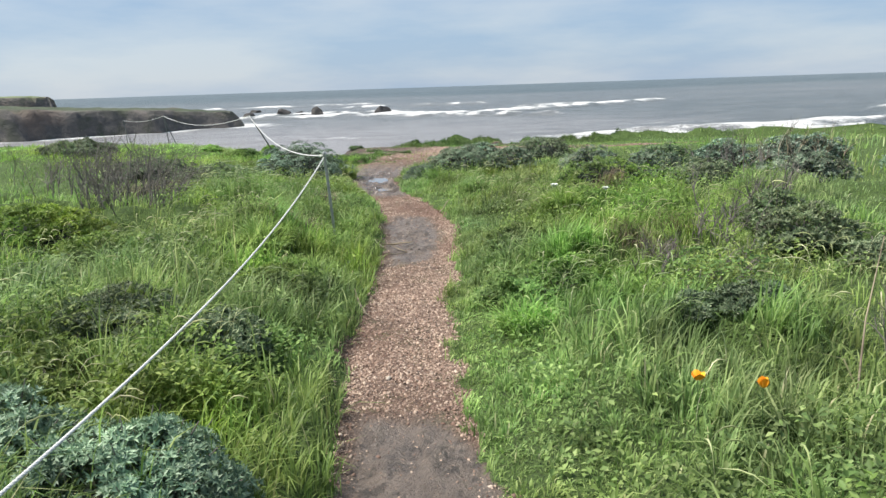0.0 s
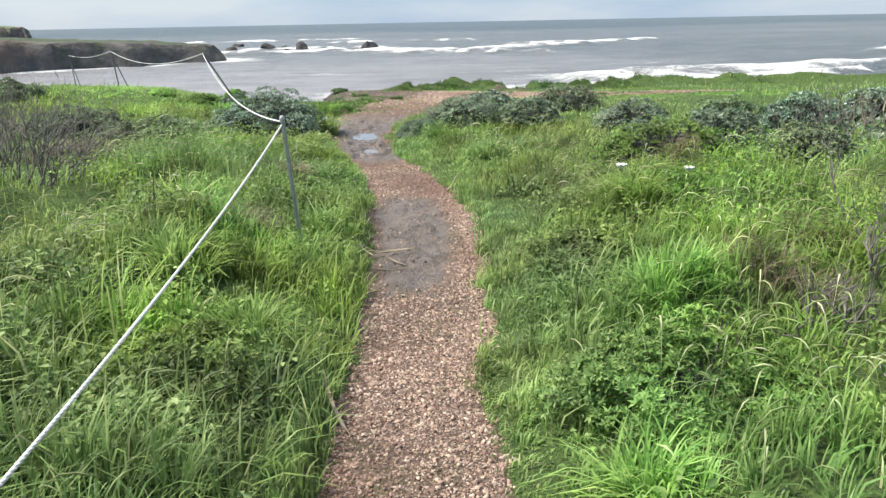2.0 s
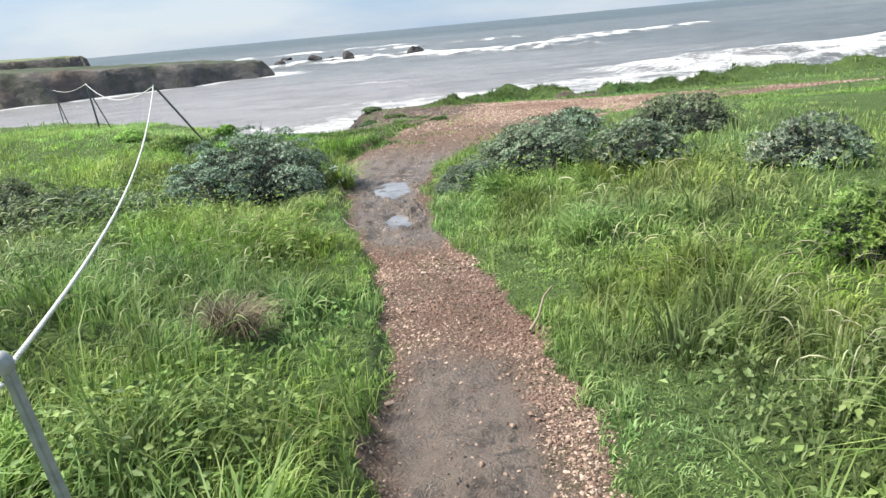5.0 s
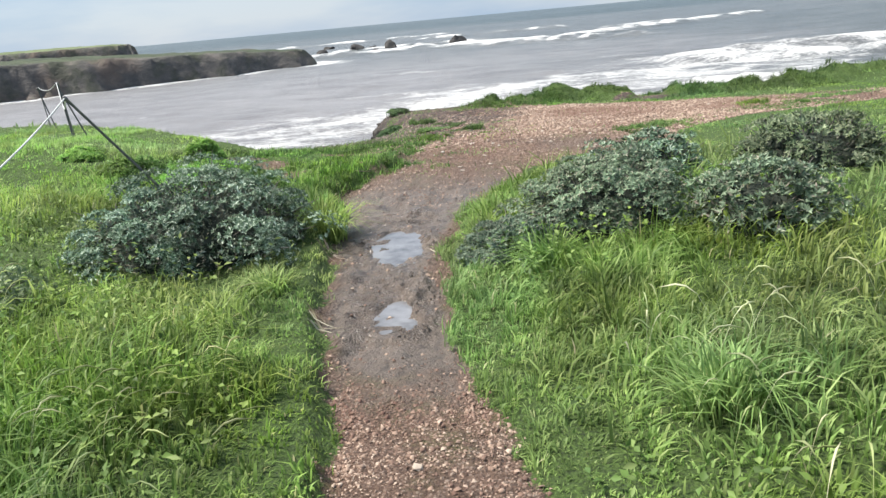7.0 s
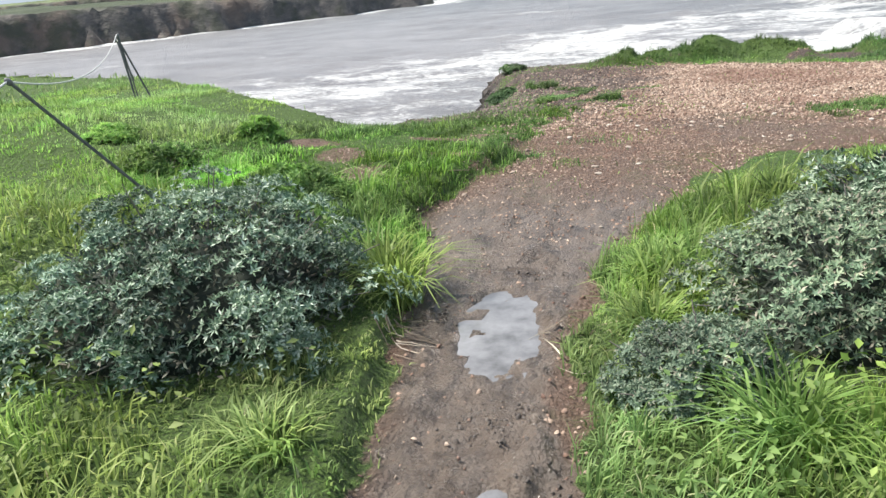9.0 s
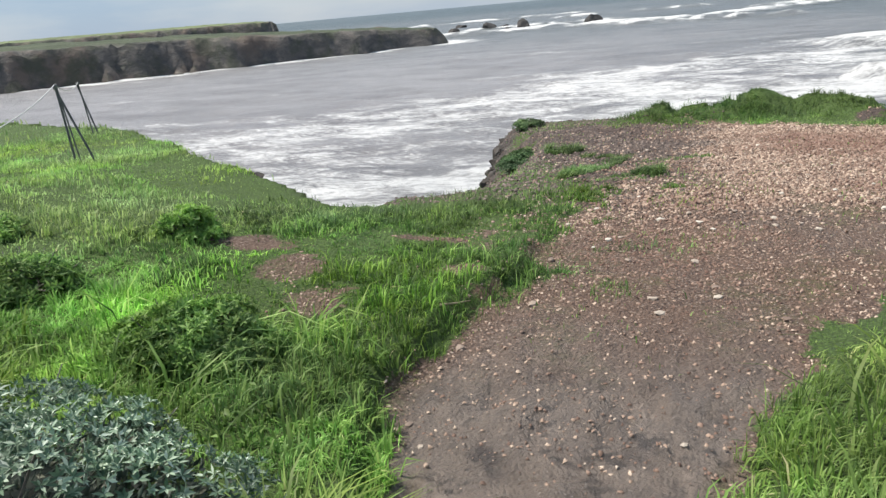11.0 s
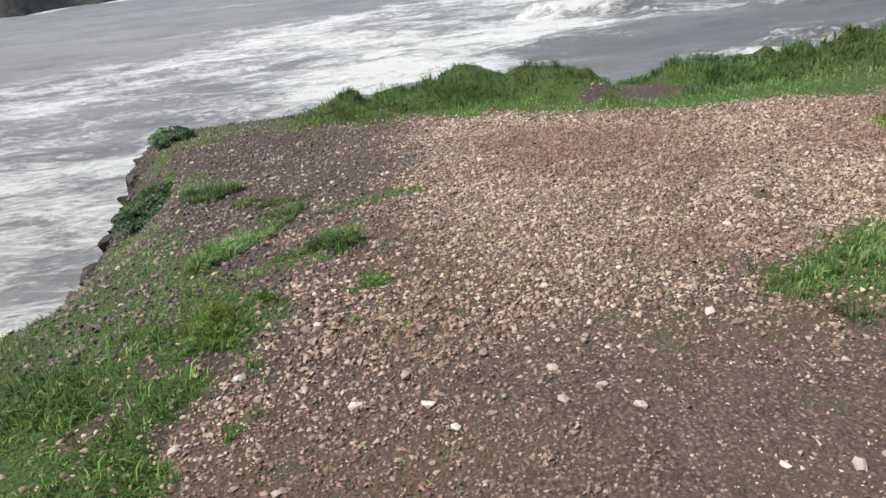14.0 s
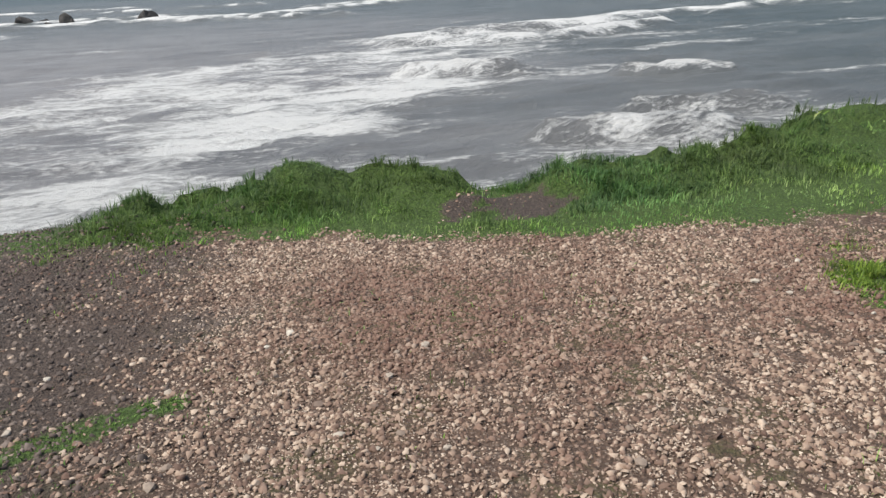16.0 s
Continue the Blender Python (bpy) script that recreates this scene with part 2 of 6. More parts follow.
def make_leaf(name, stops, rough=0.55, through=0.3):
    """Leaves and blades: each island takes its own tone; some light passes through."""
    m, n, l, p = material(name)
    geo = n.new("ShaderNodeNewGeometry")
    color = ramp(n, l, geo.outputs["Random Per Island"], stops)
    tone = noise_of(n, l, geo.outputs["Position"], 0.8, 3)
    hsv = n.new("ShaderNodeHueSaturation")
    rng_v = n.new("ShaderNodeMapRange")
    rng_v.inputs["From Min"].default_value, rng_v.inputs["From Max"].default_value = 0.3, 0.7
    rng_v.inputs["To Min"].default_value, rng_v.inputs["To Max"].default_value = 0.92, 1.54
    l.new(tone, rng_v.inputs["Value"])
    tuft = n.new("ShaderNodeMapRange")
    tuft.inputs["From Min"].default_value, tuft.inputs["From Max"].default_value = 0.36, 0.64
    tuft.inputs["To Min"].default_value, tuft.inputs["To Max"].default_value = 0.66, 1.34
    l.new(noise_of(n, l, geo.outputs["Position"], 3.2, 3, 0.55), tuft.inputs["Value"])
    both = n.new("ShaderNodeMath")
    both.operation = "MULTIPLY"
    l.new(rng_v.outputs[0], both.inputs[0])
    l.new(tuft.outputs[0], both.inputs[1])
    l.new(both.outputs[0], hsv.inputs["Value"])
    dull = n.new("ShaderNodeMapRange")
    dull.inputs["From Min"].default_value, dull.inputs["From Max"].default_value = 0.35, 0.65
    dull.inputs["To Min"].default_value, dull.inputs["To Max"].default_value = 0.74, 1.02
    l.new(noise_of(n, l, geo.outputs["Position"], 0.42, 4), dull.inputs["Value"])
    l.new(dull.outputs[0], hsv.inputs["Saturation"])
    l.new(color, hsv.inputs["Color"])
    hue = n.new("ShaderNodeMapRange")
    hue.inputs["From Min"].default_value, hue.inputs["From Max"].default_value = 0.35, 0.65
    hue.inputs["To Min"].default_value, hue.inputs["To Max"].default_value = 0.468, 0.513
    l.new(noise_of(n, l, geo.outputs["Position"], 0.63, 5), hue.inputs["Value"])
    l.new(hue.outputs[0], hsv.inputs["Hue"])
    l.new(hsv.outputs[0], p.inputs["Base Color"])
    p.inputs["Roughness"].default_value = rough
    p.inputs["Specular IOR Level"].default_value = 0.25
    t = n.new("ShaderNodeBsdfTranslucent")
    l.new(hsv.outputs[0], t.inputs["Color"])
    mx = n.new("ShaderNodeMixShader")
    mx.inputs[0].default_value = through
    l.new(p.outputs[0], mx.inputs[1])
    l.new(t.outputs[0], mx.inputs[2])
    l.new(mx.outputs[0], n["Material Output"].inputs["Surface"])
    return m


def make_plain(name, stops, scale, rough, metal=0.0, bump=0.3, depth=0.01, island=False):
    m, n, l, p = material(name)
    geo = n.new("ShaderNodeNewGeometry")
    f = noise_of(n, l, geo.outputs["Position"], scale, 6, 0.65)
    fac = f
    if island:
        add = n.new("ShaderNodeMath")
        add.operation = "MULTIPLY_ADD"
        l.new(geo.outputs["Random Per Island"], add.inputs[0])
        add.inputs[1].default_value = 0.8
        sub = n.new("ShaderNodeMath")
        sub.operation = "MULTIPLY_ADD"
        l.new(f, sub.inputs[0])
        sub.inputs[1].default_value, sub.inputs[2].default_value = 0.4, -0.1
        l.new(sub.outputs[0], add.inputs[2])
        fac = add.outputs[0]
    color = ramp(n, l, fac, stops)
    if island:
        broad = noise_of(n, l, geo.outputs["Position"], 0.55, 4, 0.6)
        color = mixed(n, l, ramp(n, l, broad, [(0.46, (0, 0, 0)), (0.62, (0.65, 0.65, 0.65))]), color, (stops[0][1][0] * 1.7, stops[0][1][1] * 1.45, stops[0][1][2] * 1.4))
    l.new(color, p.inputs["Base Color"])
    p.inputs["Roughness"].default_value, p.inputs["Metallic"].default_value = rough, metal
    bumped(n, l, p, f, bump, depth)
    return m


def make_sea():
    m, n, l, p = material("sea")
    co = n.new("ShaderNodeNewGeometry").outputs["Position"]
    mp = node(n, "ShaderNodeMapping", Scale=(0.5, 1.1, 1.0), Rotation=(0, 0, -0.3))
    l.new(co, mp.inputs["Vector"])
    warp = node(n, "ShaderNodeTexNoise", Scale=0.25, Detail=3)
    l.new(mp.outputs[0], warp.inputs["Vector"])
    bend = n.new("ShaderNodeVectorMath")
    bend.operation = "MULTIPLY_ADD"
    l.new(warp.outputs["Color"], bend.inputs[0])
    bend.inputs[1].default_value = (2.5, 2.5, 0)
    l.new(mp.outputs[0], bend.inputs[2])
    fine, mid = noise_of(n, l, bend.outputs[0], 1.9, 9, 0.74), noise_of(n, l, mp.outputs[0], 0.12, 6, 0.6)
    lace = noise_of(n, l, bend.outputs[0], 0.34, 6, 0.62)
    total = attribute(n, "foam")
    for f, gain in ((fine, 2.0), (lace, 1.5)):
        k = n.new("ShaderNodeMath")
        k.operation = "MULTIPLY_ADD"
        l.new(f, k.inputs[0])
        k.inputs[1].default_value = gain
        l.new(total, k.inputs[2])
        total = k.outputs[0]
    foam = ramp(n, l, total, [(2.1 / 4, (0, 0, 0)), (2.27 / 4, (0.42, 0.42, 0.42)), (2.55 / 4, (1, 1, 1))])
    third = n.new("ShaderNodeMath")
    third.operation = "DIVIDE"
    l.new(total, third.inputs[0])
    third.inputs[1].default_value = 4
    l.new(third.outputs[0], foam.node.inputs[0])
    deep = ramp(n, l, mid, [(0.35, (0.055, 0.078, 0.082)), (0.65, (0.105, 0.125, 0.128))])
    silty = ramp(n, l, mid, [(0.35, (0.25, 0.24, 0.244)), (0.65, (0.35, 0.338, 0.342))])
    water = mixed(n, l, attribute(n, "silt"), deep, silty)
    l.new(mixed(n, l, foam, water, (0.76, 0.76, 0.75)), p.inputs["Base Color"])
    r = n.new("ShaderNodeMapRange")
    r.inputs["To Min"].default_value, r.inputs["To Max"].default_value = 0.36, 0.85
    l.new(foam, r.inputs["Value"])
    l.new(r.outputs[0], p.inputs["Roughness"])
    p.inputs["IOR"].default_value = 1.33
    bumped(n, l, p, total, 0.8, 0.6)
    return m


M_GROUND = make_ground()
M_SEA = make_sea()
M_GRASS = make_leaf("grass", [(0.0, (0.095, 0.185, 0.03)), (0.45, (0.155, 0.278, 0.048)), (0.85, (0.23, 0.36, 0.075)), (0.97, (0.28, 0.37, 0.1)), (1.0, (0.42, 0.4, 0.2))], 0.5, 0.42)
M_BROAD = make_leaf("broad_blade", [(0.0, (0.065, 0.135, 0.018)), (0.6, (0.128, 0.23, 0.032)), (1.0, (0.24, 0.33, 0.09))], 0.6, 0.42)
M_LIME = make_leaf("lime_grass", [(0.0, (0.125, 0.27, 0.034)), (0.5, (0.215, 0.415, 0.06)), (1.0, (0.33, 0.5, 0.13))], 0.55, 0.42)
M_PALE = make_leaf("seed_head", [(0.0, (0.2, 0.28, 0.08)), (0.6, (0.34, 0.41, 0.17)), (1.0, (0.52, 0.52, 0.32))], 0.7, 0.35)
M_TURF = make_leaf("turf", [(0.0, (0.068, 0.172, 0.024)), (0.5, (0.145, 0.305, 0.042)), (1.0, (0.245, 0.41, 0.075))], 0.5, 0.4)
M_LOW = make_leaf("low_turf", [(0.0, (0.04, 0.095, 0.014)), (0.5, (0.085, 0.17, 0.024)), (1.0, (0.16, 0.25, 0.042))], 0.55, 0.35)
M_LIP = make_leaf("lip_turf", [(0.0, (0.024, 0.064, 0.011)), (0.5, (0.048, 0.118, 0.018)), (1.0, (0.095, 0.18, 0.03))], 0.55, 0.35)
M_HERB = make_leaf("herb", [(0.0, (0.055, 0.115, 0.02)), (0.5, (0.125, 0.225, 0.035)), (1.0, (0.21, 0.31, 0.07))], 0.55, 0.35)
M_SHRUB = make_leaf("shrub_leaf", [(0.0, (0.042, 0.09, 0.052)), (0.5, (0.105, 0.185, 0.108)), (0.82, (0.24, 0.335, 0.23)), (1.0, (0.44, 0.52, 0.41))], 0.6, 0.18)
M_SILVER = make_leaf("silver_leaf", [(0.0, (0.068, 0.112, 0.066)), (0.55, (0.135, 0.205, 0.125)), (0.85, (0.24, 0.31, 0.2)), (1.0, (0.27, 0.235, 0.18))], 0.55, 0.22)
M_SAGE = make_leaf("sage_leaf", [(0.0, (0.08, 0.15, 0.085)), (0.55, (0.17, 0.28, 0.165)), (1.0, (0.34, 0.45, 0.3))], 0.6, 0.2)
M_DULL = make_leaf("dull_leaf", [(0.0, (0.055, 0.095, 0.045)), (0.55, (0.12, 0.18, 0.08)), (1.0, (0.26, 0.31, 0.17))], 0.6, 0.25)
M_SPRIG = make_leaf("rim_leaf", [(0.0, (0.035, 0.07, 0.024)), (0.6, (0.062, 0.118, 0.038)), (1.0, (0.13, 0.19, 0.075))], 0.55, 0.25)
# dull, brownish inner leaves, darkened further for the shade between leaf heads
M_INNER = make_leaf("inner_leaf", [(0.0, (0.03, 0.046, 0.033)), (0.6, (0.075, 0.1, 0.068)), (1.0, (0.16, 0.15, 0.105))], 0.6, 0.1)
M_CLOD = make_plain("mud_clod", [(0.3, (0.035, 0.028, 0.024)), (0.7, (0.1, 0.08, 0.066))], 30, 0.6)
# near-black colour that paints the shade inside the shrubs onto a solid hull
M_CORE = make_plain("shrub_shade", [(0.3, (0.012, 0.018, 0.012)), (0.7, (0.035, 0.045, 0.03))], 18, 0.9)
M_STRAW = make_leaf("straw", [(0.0, (0.1, 0.08, 0.05)), (0.6, (0.25, 0.21, 0.13)), (1.0, (0.5, 0.45, 0.31))], 0.7, 0.2)
M_TWIG = make_plain("twig", [(0.3, (0.1, 0.088, 0.077)), (0.7, (0.24, 0.218, 0.195))], 30, 0.9)
M_STONE = make_plain("gravel_stone", [(0.0, (0.085, 0.05, 0.038)), (0.3, (0.2, 0.128, 0.096)), (0.65, (0.345, 0.247, 0.186)), (0.88, (0.5, 0.39, 0.305)), (1.0, (0.69, 0.58, 0.475))], 40, 0.85, island=True)
M_PALECHIP = make_plain("pale_chip", [(0.0, (0.13, 0.08, 0.06)), (0.4, (0.36, 0.265, 0.2)), (0.75, (0.52, 0.415, 0.33)), (1.0, (0.68, 0.57, 0.465))], 40, 0.85, island=True)
M_DARKSTONE = make_plain("scree_stone", [(0.0, (0.045, 0.034, 0.03)), (0.6, (0.135, 0.102, 0.087)), (1.0, (0.3, 0.24, 0.205))], 40, 0.85, island=True)
M_STEEL = make_plain("galvanised_steel", [(0.3, (0.27, 0.285, 0.28)), (0.7, (0.43, 0.445, 0.44))], 22, 0.6, 0.35)
M_STAKE = make_plain("weathered_steel", [(0.3, (0.1, 0.1, 0.1)), (0.7, (0.22, 0.215, 0.21))], 22, 0.65, 0.2)
M_DRY = make_leaf("dry_grass", [(0.0, (0.06, 0.045, 0.028)), (0.6, (0.15, 0.12, 0.07)), (1.0, (0.36, 0.3, 0.18))], 0.8, 0.2)
M_ROPE = make_plain("rope", [(0.3, (0.52, 0.52, 0.5)), (0.7, (0.76, 0.76, 0.74))], 160, 0.8, 0, 0.6, 0.004)
M_ROCK = make_plain("sea_rock", [(0.3, (0.022, 0.021, 0.021)), (0.7, (0.085, 0.078, 0.072))], 0.5, 0.85, 0, 1.0, 0.8)
M_LEDGE = make_plain("ledge_rock", [(0.3, (0.022, 0.02, 0.018)), (0.7, (0.1, 0.086, 0.074))], 9, 0.9, 0, 1.0, 0.05)
# silty water; its blue-grey mottling also paints in some of the sky's reflection
M_PUDDLE = make_plain("puddle_water", [(0.36, (0.1, 0.098, 0.1)), (0.5, (0.18, 0.179, 0.185)), (0.64, (0.245, 0.244, 0.252))], 4, 0.06, 0, 0.03, 0.002)
M_ORANGE = make_plain("poppy_petal", [(0.3, (0.88, 0.33, 0.01)), (0.7, (0.95, 0.45, 0.02))], 60, 0.6)
M_WHITE = make_plain("white_petal", [(0.3, (0.72, 0.72, 0.66)), (0.7, (0.84, 0.84, 0.8))], 60, 0.7)
M_STEM = make_plain("stem", [(0.3, (0.06, 0.12, 0.03)), (0.7, (0.10, 0.18, 0.05))], 40, 0.7)

# ---- plan of the land ----
LEFT = ((-60, 1.0), (2, 1.0), (3.0, 0.98), (3.7, 0.92), (4.6, 0.84), (6.1, 0.78), (7.3, 0.76), (8.5, 0.69), (9.5, 0.62), (10.4, 0.45),
        (11, 0.33), (11.7, 0.14), (12.4, -0.1), (13, -0.25), (13.7, -0.38), (14.5, -0.55), (15.2, -0.75), (16, -0.5))
RIGHT = ((-60, 1.8), (2, 1.8), (3.0, 1.73), (3.7, 1.6), (4.6, 1.52), (6.1, 1.48), (7.3, 1.53), (8.5, 1.58), (9.5, 1.45), (10.4, 1.22),
         (11, 1.02), (11.7, 0.78), (12.4, 0.66), (13, 0.5), (13.7, 0.4), (14.5, 0.5), (15.2, 0.65), (16, 0.95))
GRAVEL = [(-0.75, 15.2), (-0.62, 16.0), (-0.42, 16.7), (-0.4, 17.5), (-0.3, 18.4), (-0.35, 19.0), (-1.0, 19.6), (-1.25, 20.4), (-1.5, 22.4), (-1.3, 23.1),
          (-0.6, 23.25), (0.5, 22.9), (1.6, 22.6), (2.3, 22.2), (3.3, 21.85), (4.7, 21.6), (6.5, 21.4), (8.5, 20.9), (6.5, 20.2), (3.9, 19.0),
          (2.7, 17.9), (2.6, 16.9), (1.5, 16.6), (0.95, 16.0), (0.65, 15.2)]
LAND = [(-150, 42), (-80, 42), (-40, 34), (-18, 27.4), (-14.5, 25.7), (-10, 23.7), (-7.6, 22.4), (-5.9, 20.9), (-4.7, 19.8), (-3.8, 19.35), (-3.1, 18.9),
        (-2.5, 18.4), (-2.0, 18.35), (-1.9, 18.8), (-2.02, 19.6), (-2.08, 20.6), (-1.98, 21.5), (-2.0, 22.3), (-2.1, 23.2), (-1.95, 23.75), (-1.6, 23.8), (-1.0, 23.75), (-0.5, 23.75),
        (0.6, 24.0), (1.6, 24.2), (2.5, 23.9), (3.05, 23.45), (3.6, 23.5), (4.4, 23.6), (5.5, 23.6), (7.2, 24.3), (10, 24.3), (14, 23.6),
        (25, 24), (60, 22), (150, 20), (150, -90), (-150, -90)]
GREENS = [(2.6, 18.5, 0.62, 0.3, 0.6), (-0.1, 19.33, 0.36, 0.14, 0.46), (0.34, 18.95, 0.14, 0.12, 0), (4.25, 20.5, 0.25, 0.5, -0.3), (0.48, 20.35, 0.2, 0.1, 0.3), (-0.25, 18.75, 0.2, 0.3, 0.2), (0.3, 20.3, 0.3, 0.15, 0.4), (4.6, 19.9, 0.9, 0.4, 0.5),
          (-0.5, 20.6, 0.12, 0.2, 0), (5.6, 20.9, 0.7, 0.3, 0.3)]
TUSSOCKS = [(-0.33, 19.97, 0.62, 0.13, 1.155), (0.13, 19.56, 0.13, 0.1, 0.3), (-0.82, 20.95, 0.2, 0.16, 0.5), (-0.3, 20.5, 0.16, 0.07, 0.6)]
BARES = [(-2.15, 16.68, 0.4, 0.17, 0.1), (-1.72, 16.35, 0.2, 0.24, 0.4), (-1.38, 15.92, 0.2, 0.24, 0.5), (-1.08, 17.12, 0.24, 0.1, 0), (-0.77, 16.53, 0.18, 0.1, 0.2),
         (3.1, 22.75, 0.36, 0.42, 0.4), (2.55, 22.75, 0.3, 0.16, 0.6)]


def blob(x, y, cx, cy, rx, ry, turn, fray=1.4):
    """Over 0 inside an uneven ellipse."""
    c, s = math.cos(turn), math.sin(turn)
    u, v = ((x - cx) * c + (y - cy) * s) / rx, ((y - cy) * c - (x - cx) * s) / ry
    return 1.15 - np.hypot(u, v) - fray * (fbm(x * 5, y * 5, 31, 3) - 0.5)


def edges(y):
    return np.interp(y, *zip(*LEFT)), np.interp(y, *zip(*RIGHT))


def bare_dist(x, y):
    """Distance to the bare ground's border, negative on the path and the gravel."""
    a, b = edges(y)
    strip = np.maximum(a - x, x - b) + np.where(y > 15.9, (y - 15.9) * 4, 0)
    return np.minimum(strip, poly_dist(x, y, GRAVEL))


def bare_mask(x, y):
    wob = (0.22 + 1.3 * smooth(16, 17, y) * smooth(1.0, 0.3, x)) * (fbm(x * 3.1, y * 3.1, 3) - 0.5) + 0.12 * (fbm(x * 11, y * 11, 5, 3) - 0.5)
    soft = 0.05 + 0.3 * smooth(15.6, 16.8, y) * smooth(1.0, 0.3, x) + 0.2 * smooth(20.8, 21.4, y)
    wob = wob + 0.45 * smooth(20.8, 21.4, y) * smooth(-0.6, 0.4, x) * (fbm(x * 3.4, y * 3.4, 45, 4) - 0.5)
    m = smooth(soft, -soft, bare_dist(x, y) + wob)
    for g in GREENS:
        m = m * (1 - 0.82 * smooth(-0.1, 0.6, blob(x, y, *g)))
    # ragged border: sprigs reach into the gravel and gravel into the turf
    rag, rim = fbm(x * 4.2, y * 4.2, 42, 4), smooth(16.0, 16.6, y) * smooth(20.8, 20.0, y)
    near_in, near_out = smooth(-0.9, -0.1, bare_dist(x, y)) * smooth(1.3, 0.5, x), smooth(0.9, 0.0, bare_dist(x, y)) * smooth(0.6, 0.2, x)
    m = m * (1 - (0.8 - 0.45 * smooth(18.0, 18.6, y)) * rim * near_in * smooth(0.5, 0.6, rag))
    m = np.maximum(m, 0.75 * rim * near_out * smooth(0.44, 0.34, rag) * (bare_dist(x, y) > -0.3))
    for g in BARES:
        m = np.maximum(m, 0.85 * smooth(-0.2, 0.6, blob(x, y, *g)))
    return m


def scree_mask(x, y):
    """The dark slope above the cove and the bluff's flank."""
    a = poly_dist(x, y, [(-1.7, 18.6), (-1.1, 18.9), (-0.75, 19.9), (-0.7, 21.4), (-0.8, 22.6), (-1.6, 23.6), (-3, 24), (-3, 18.6)])
    return np.maximum(smooth(2.3, -0.1, a + 1.2 * (fbm(x * 2.2, y * 2.2, 12) - 0.5)), np.maximum(0.9 * smooth(-0.2, 0.3, blob(x, y, 3.1, 22.75, 0.4, 0.5, 0.4)), 0.9 * smooth(-0.2, 0.3, blob(x, y, 2.55, 22.75, 0.34, 0.2, 0.6))))


def mud_mask(x, y):
    a, b = edges(y)
    mid = smooth(-0.02, 0.14, np.minimum(x - a, b - x) + 0.25 * (fbm(x * 4, y * 4, 21) - 0.5))
    mid = np.where(y > 15.0, np.maximum(mid, smooth(15.0, 15.5, y) * smooth(0, 0.25, -bare_dist(x, y))), mid)
    fray = 0.5 * (fbm(x * 5, y * 5, 22, 3) - 0.5)
    zone = smooth(6.95, 7.5, y + fray) * smooth(10.1, 9.3, y + fray) + smooth(11.45, 12.0, y + fray) * smooth(16.5, 14.9, y + 0.6 * (fbm(x * 1.5, y * 1.5, 26, 3) - 0.5)) + smooth(3.9, 3.55, y) * smooth(0, 1, y)
    right = np.where((y > 7) & (y < 10), smooth(0.12, 0.4, b - x), 1)
    return np.maximum(np.clip(1.25 * zone * mid * right, 0, 1), np.max([0.1 * smooth(0, 0.6, blob(x, y, *g)) for g in DAMP], axis=0))


MOUNDS = ((0.12, 0.08, 0.2), (0.95, 0.08, 0.25), (1.45, 0.18, 0.26), (2.15, 0.09, 0.2), (2.55, 0.13, 0.22), (3.72, 0.09, 0.24), (4.7, 0.06, 0.4), (5.75, 0.14, 0.26), (6.5, 0.19, 0.42), (7.5, 0.14, 0.5), (9.2, 0.16, 0.6), (11, 0.18, 0.8), (14, 0.2, 1.2))
DAMP = ((1.45, 17.85, 0.8, 0.45, -0.3), (1.8, 17.3, 0.9, 0.5, 0), (0.4, 21.2, 0.8, 0.3, 0.2))
WATER = -0.006
PUDDLES = ((0.05, 13.84, 0.165, 0.52, 0.16), (0.28, 12.57, 0.11, 0.235, 0.2))


RIM = ((18.4, -1.7), (19.0, -1.2), (20.0, -0.98), (21.0, -1.0), (22.0, -1.15), (23.0, -1.55), (23.5, -1.75), (25, -1.9))


